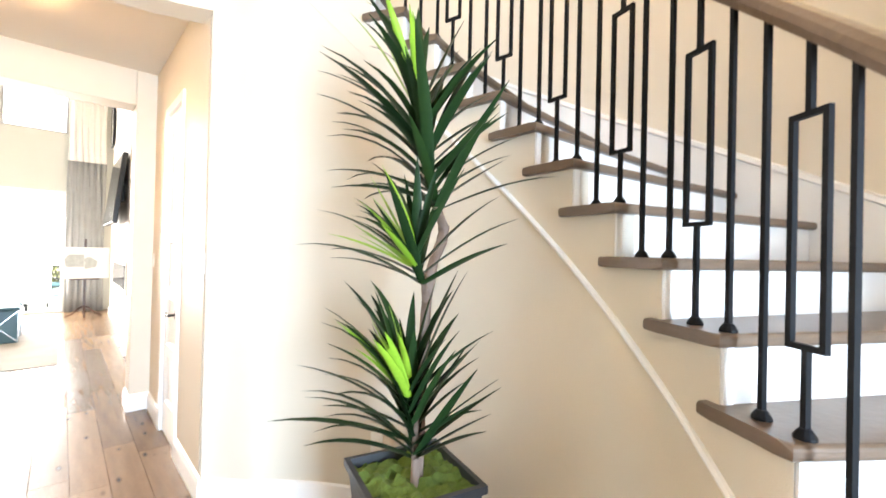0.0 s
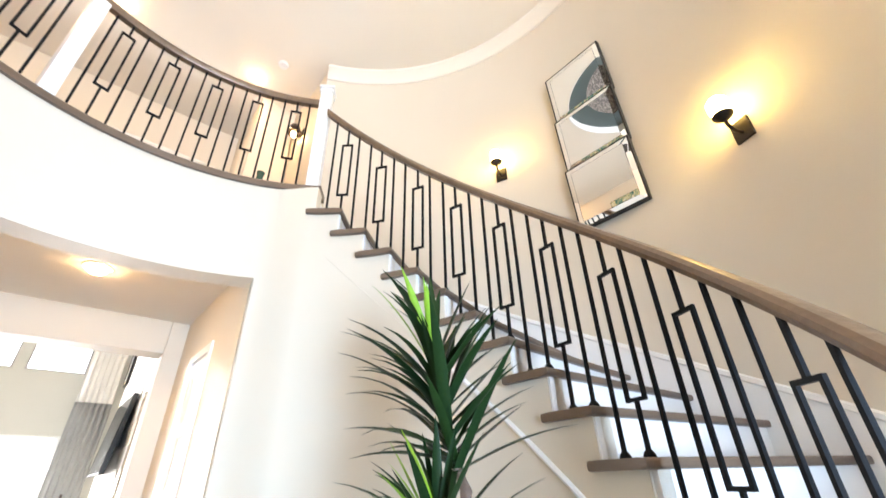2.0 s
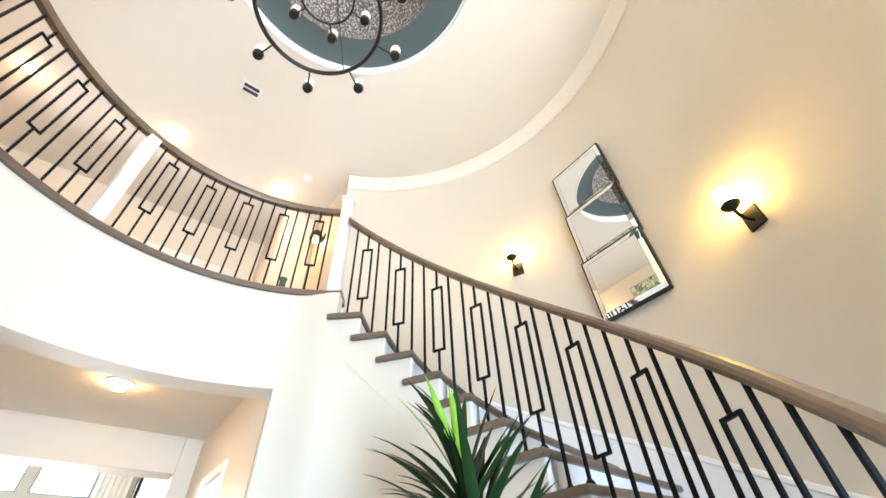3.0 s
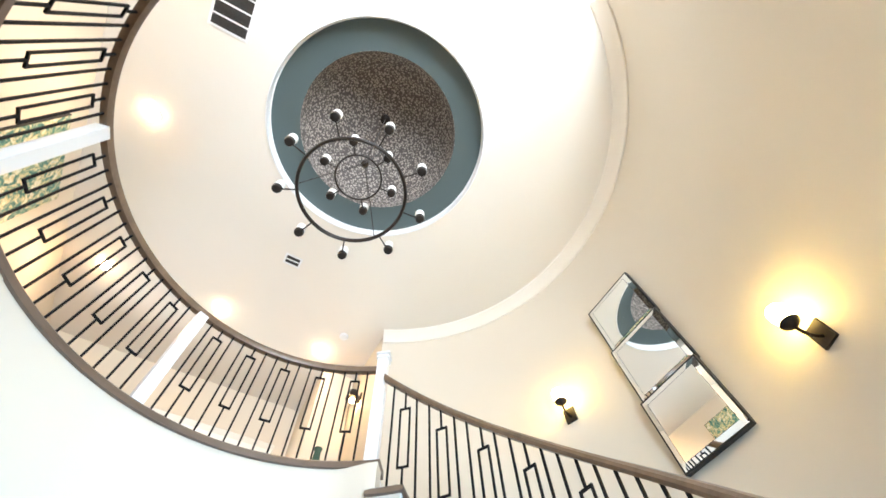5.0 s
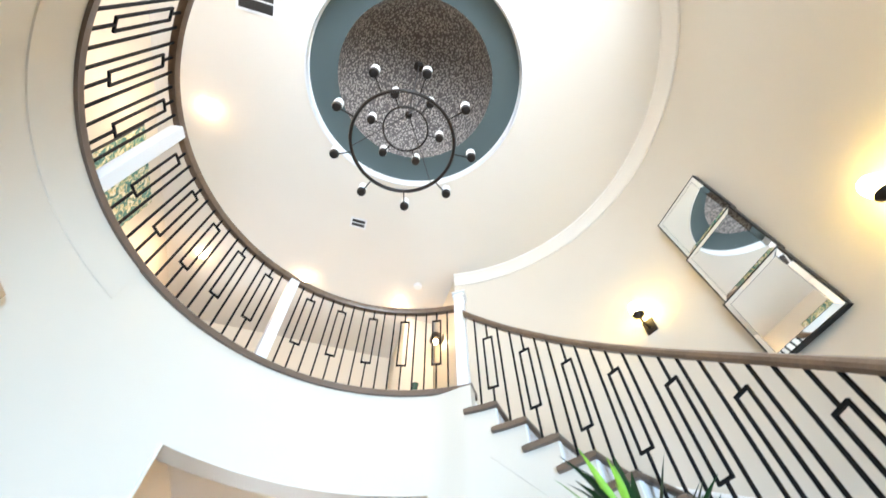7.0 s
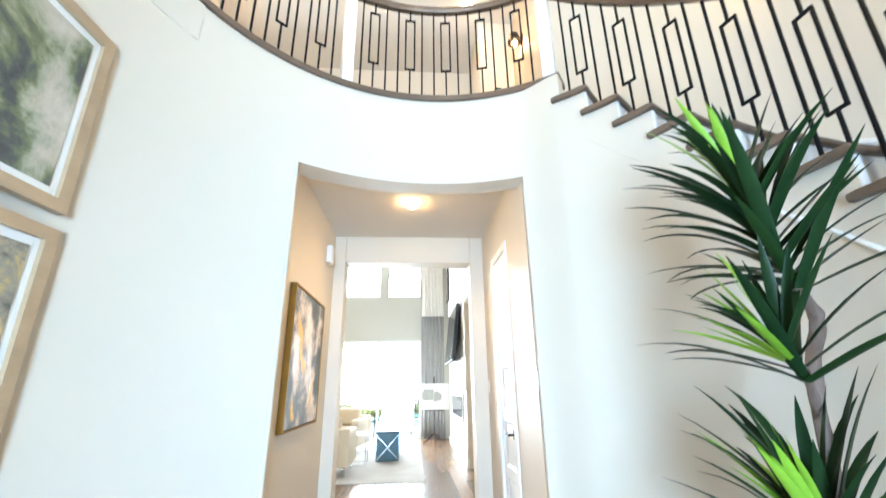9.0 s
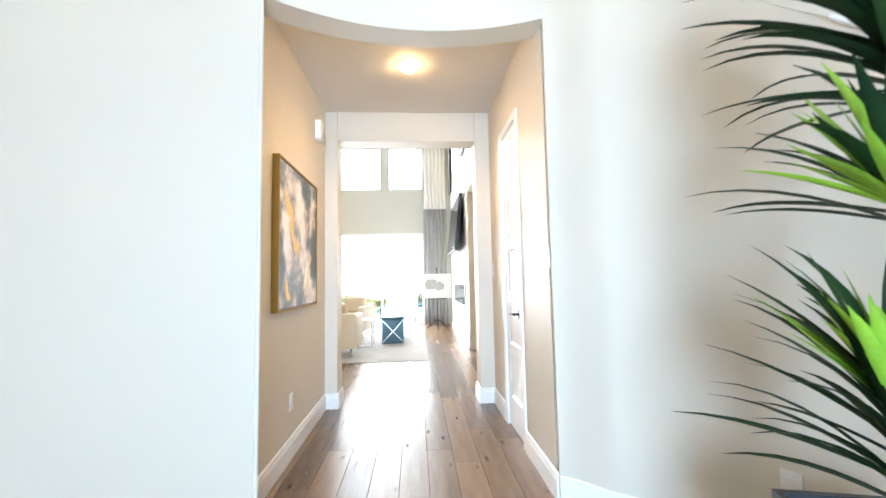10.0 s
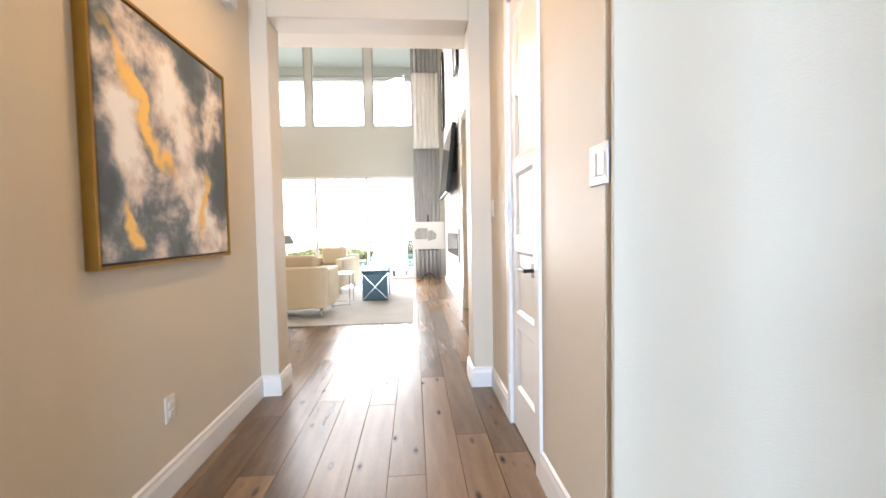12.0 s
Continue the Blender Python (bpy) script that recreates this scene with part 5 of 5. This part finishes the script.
# patio
M_PATIO = mat("dark_cast_metal", (0.03, 0.035, 0.03), 0.5, vary=0.1, bump=0.01)
M_CUSH = mat("aqua_outdoor_cushion", (0.30, 0.55, 0.58), 0.85, vary=0.08, scale=8, grain=200, bump=0.02)
def patio_chair(m):
    t = thing("patio_chair", "dark lattice-back patio chair with aqua cushion", "chair", "patio chairs", m)
    for x in (-0.26, 0.26):
        for y in (-0.24, 0.24):
            part("leg", rod(bmesh.new(), (x, y, -0.08), (x * 0.96, y * 0.96, 0.36), 0.014, 8), M_PATIO, t)
        part("armrest", bar(bmesh.new(), (x, -0.24, 0.58), (x, 0.24, 0.56), 0.03), M_PATIO, t)
        part("arm_post", bar(bmesh.new(), (x, -0.22, 0.36), (x, -0.22, 0.57), 0.022), M_PATIO, t)
    part("seat", box(bmesh.new(), -0.28, 0.28, -0.27, 0.27, 0.36, 0.39, 0.005), M_PATIO, t)
    part("cushion", box(bmesh.new(), -0.26, 0.26, -0.25, 0.25, 0.391, 0.47, 0.03, 3), M_CUSH, t)
    bm = bmesh.new()
    for i in range(7):
        x = -0.26 + 0.52 * i / 6
        bar(bm, (x, 0.27, 0.40), (max(-0.26, min(0.26, x + 0.2)), 0.32, 0.86), 0.014)
        bar(bm, (x, 0.272, 0.40), (max(-0.26, min(0.26, x - 0.2)), 0.322, 0.86), 0.014)
    bar(bm, (-0.28, 0.32, 0.86), (0.28, 0.32, 0.86), 0.03)
    part("backrest", bm, M_PATIO, t, "diamond lattice backrest")
    return t


patio_chair(pose(-0.014, 14.436, 0, 0, 0, 0))
patio_chair(pose(0.73, 15.176, 0, 0, 0, -40))
tb = thing("patio_table", "low aqua patio table", "table", "", pose(0.752, 14.167, 0))
part("top", box(bmesh.new(), -0.35, 0.35, -0.2, 0.2, 0.25, 0.28, 0.006), M_CUSH, tb)
for x in (-0.3, 0.3):
    for y in (-0.15, 0.15):
        part("leg", bar(bmesh.new(), (x, y, -0.08), (x, y, 0.25), 0.025), M_PATIO, tb)
M_HEDGE = mat("sunlit_hedge_leaf", (0.27, 0.29, 0.11), 0.6, vary=0.4, scale=3, grain=40, bump=0.0, dark=(0.14, 0.17, 0.06))
bm = bmesh.new()
rh = random.Random(3)
for i in range(5200):
    x, z = rh.uniform(-7, 7), abs(rh.gauss(0, 0.3))
    z = min(z, 0.42 + 0.15 * math.sin(x * 1.7))
    c = Vector((x, 22.0 + rh.uniform(-0.5, 0.5), z - 0.05))
    u = Vector((rh.uniform(-1, 1), rh.uniform(-1, 1), rh.uniform(-1, 1))).normalized() * 0.09
    v = u.orthogonal().normalized() * 0.045
    bm.faces.new([bm.verts.new(p) for p in (c - u, c + v, c + u, c - v)])
tagged(part("hedge", bm, M_HEDGE), "low yellow-green garden hedge", "hedge", "", "stuff")
ob = setting("water_pool", boxes((-7, 7, 17.6, 20.6, -0.079, -0.072)), mat("pool_water", (0.25, 0.55, 0.62), 0.08, vary=0.05, scale=3, bump=0.02), "pale blue pool water", "water")

# ---- front door and windows behind the walk ----
fd = tagged(new("door_front"), "glazed front door with side glass", "door", "", "structure")
part("frame", boxes((-0.25, -0.18, -1.72, -1.63, 0, 2.5), (1.48, 1.55, -1.72, -1.63, 0, 2.5), (-0.18, 1.48, -1.72, -1.63, 2.43, 2.5), (0.62, 0.69, -1.72, -1.63, 0, 2.43)), M_WHITE, fd)
fw = tagged(new("window_front"), "high front window with white frame", "window", "", "structure")
part("frame", boxes((-0.25, -0.19, -1.72, -1.63, 3.4, 5.8), (1.49, 1.55, -1.72, -1.63, 3.4, 5.8), (-0.19, 1.49, -1.72, -1.63, 3.4, 3.46), (-0.19, 1.49, -1.72, -1.63, 5.74, 5.8), (0.62, 0.68, -1.72, -1.63, 3.46, 5.74)), M_WHITE, fw)

# ---- oak planks ----
PW = 0.178
planks = bpy.data.objects["floor"]
meshes = {}


def plank_mesh(w, L):
    key = (round(w, 3), round(L, 2))
    if key not in meshes:
        bm = bmesh.new()
        e = 0.0022
        vb = [bm.verts.new(p) for p in ((0, 0, -0.012), (w, 0, -0.012), (w, L, -0.012), (0, L, -0.012))]
        vm = [bm.verts.new(p) for p in ((0.0007, 0.0007, -e), (w - 0.0007, 0.0007, -e), (w - 0.0007, L - 0.0007, -e), (0.0007, L - 0.0007, -e))]
        vt = [bm.verts.new(p) for p in ((e, e, 0), (w - e, e, 0), (w - e, L - e, 0), (e, L - e, 0))]
        for a, b in ((vb, vm), (vm, vt)):
            for i in range(4):
                bm.faces.new((a[i], a[(i + 1) % 4], b[(i + 1) % 4], b[i]))
        bm.faces.new(vt)
        bmesh.ops.recalc_face_normals(bm, faces=bm.faces[:])
        me = bpy.data.meshes.new("plank")
        bm.to_mesh(me)
        bm.free()
        me.materials.append(M_OAK)
        meshes[key] = me
    return meshes[key]


rp = random.Random(11)
x = -3.4
while x < 2.7:
    y = -1.7 - rp.uniform(0, 1.2)
    while y < BACK - 0.05:
        L = rp.choice((1.2, 1.5, 1.8, 2.1))
        if y + L > BACK + 0.05:
            L = round(BACK + 0.05 - y, 2)
        ob = new("plank", plank_mesh(PW, L))
        ob.parent = planks
        ob.matrix_basis = Matrix.Translation((x, y, 0.0))
        y += L
    x += PW
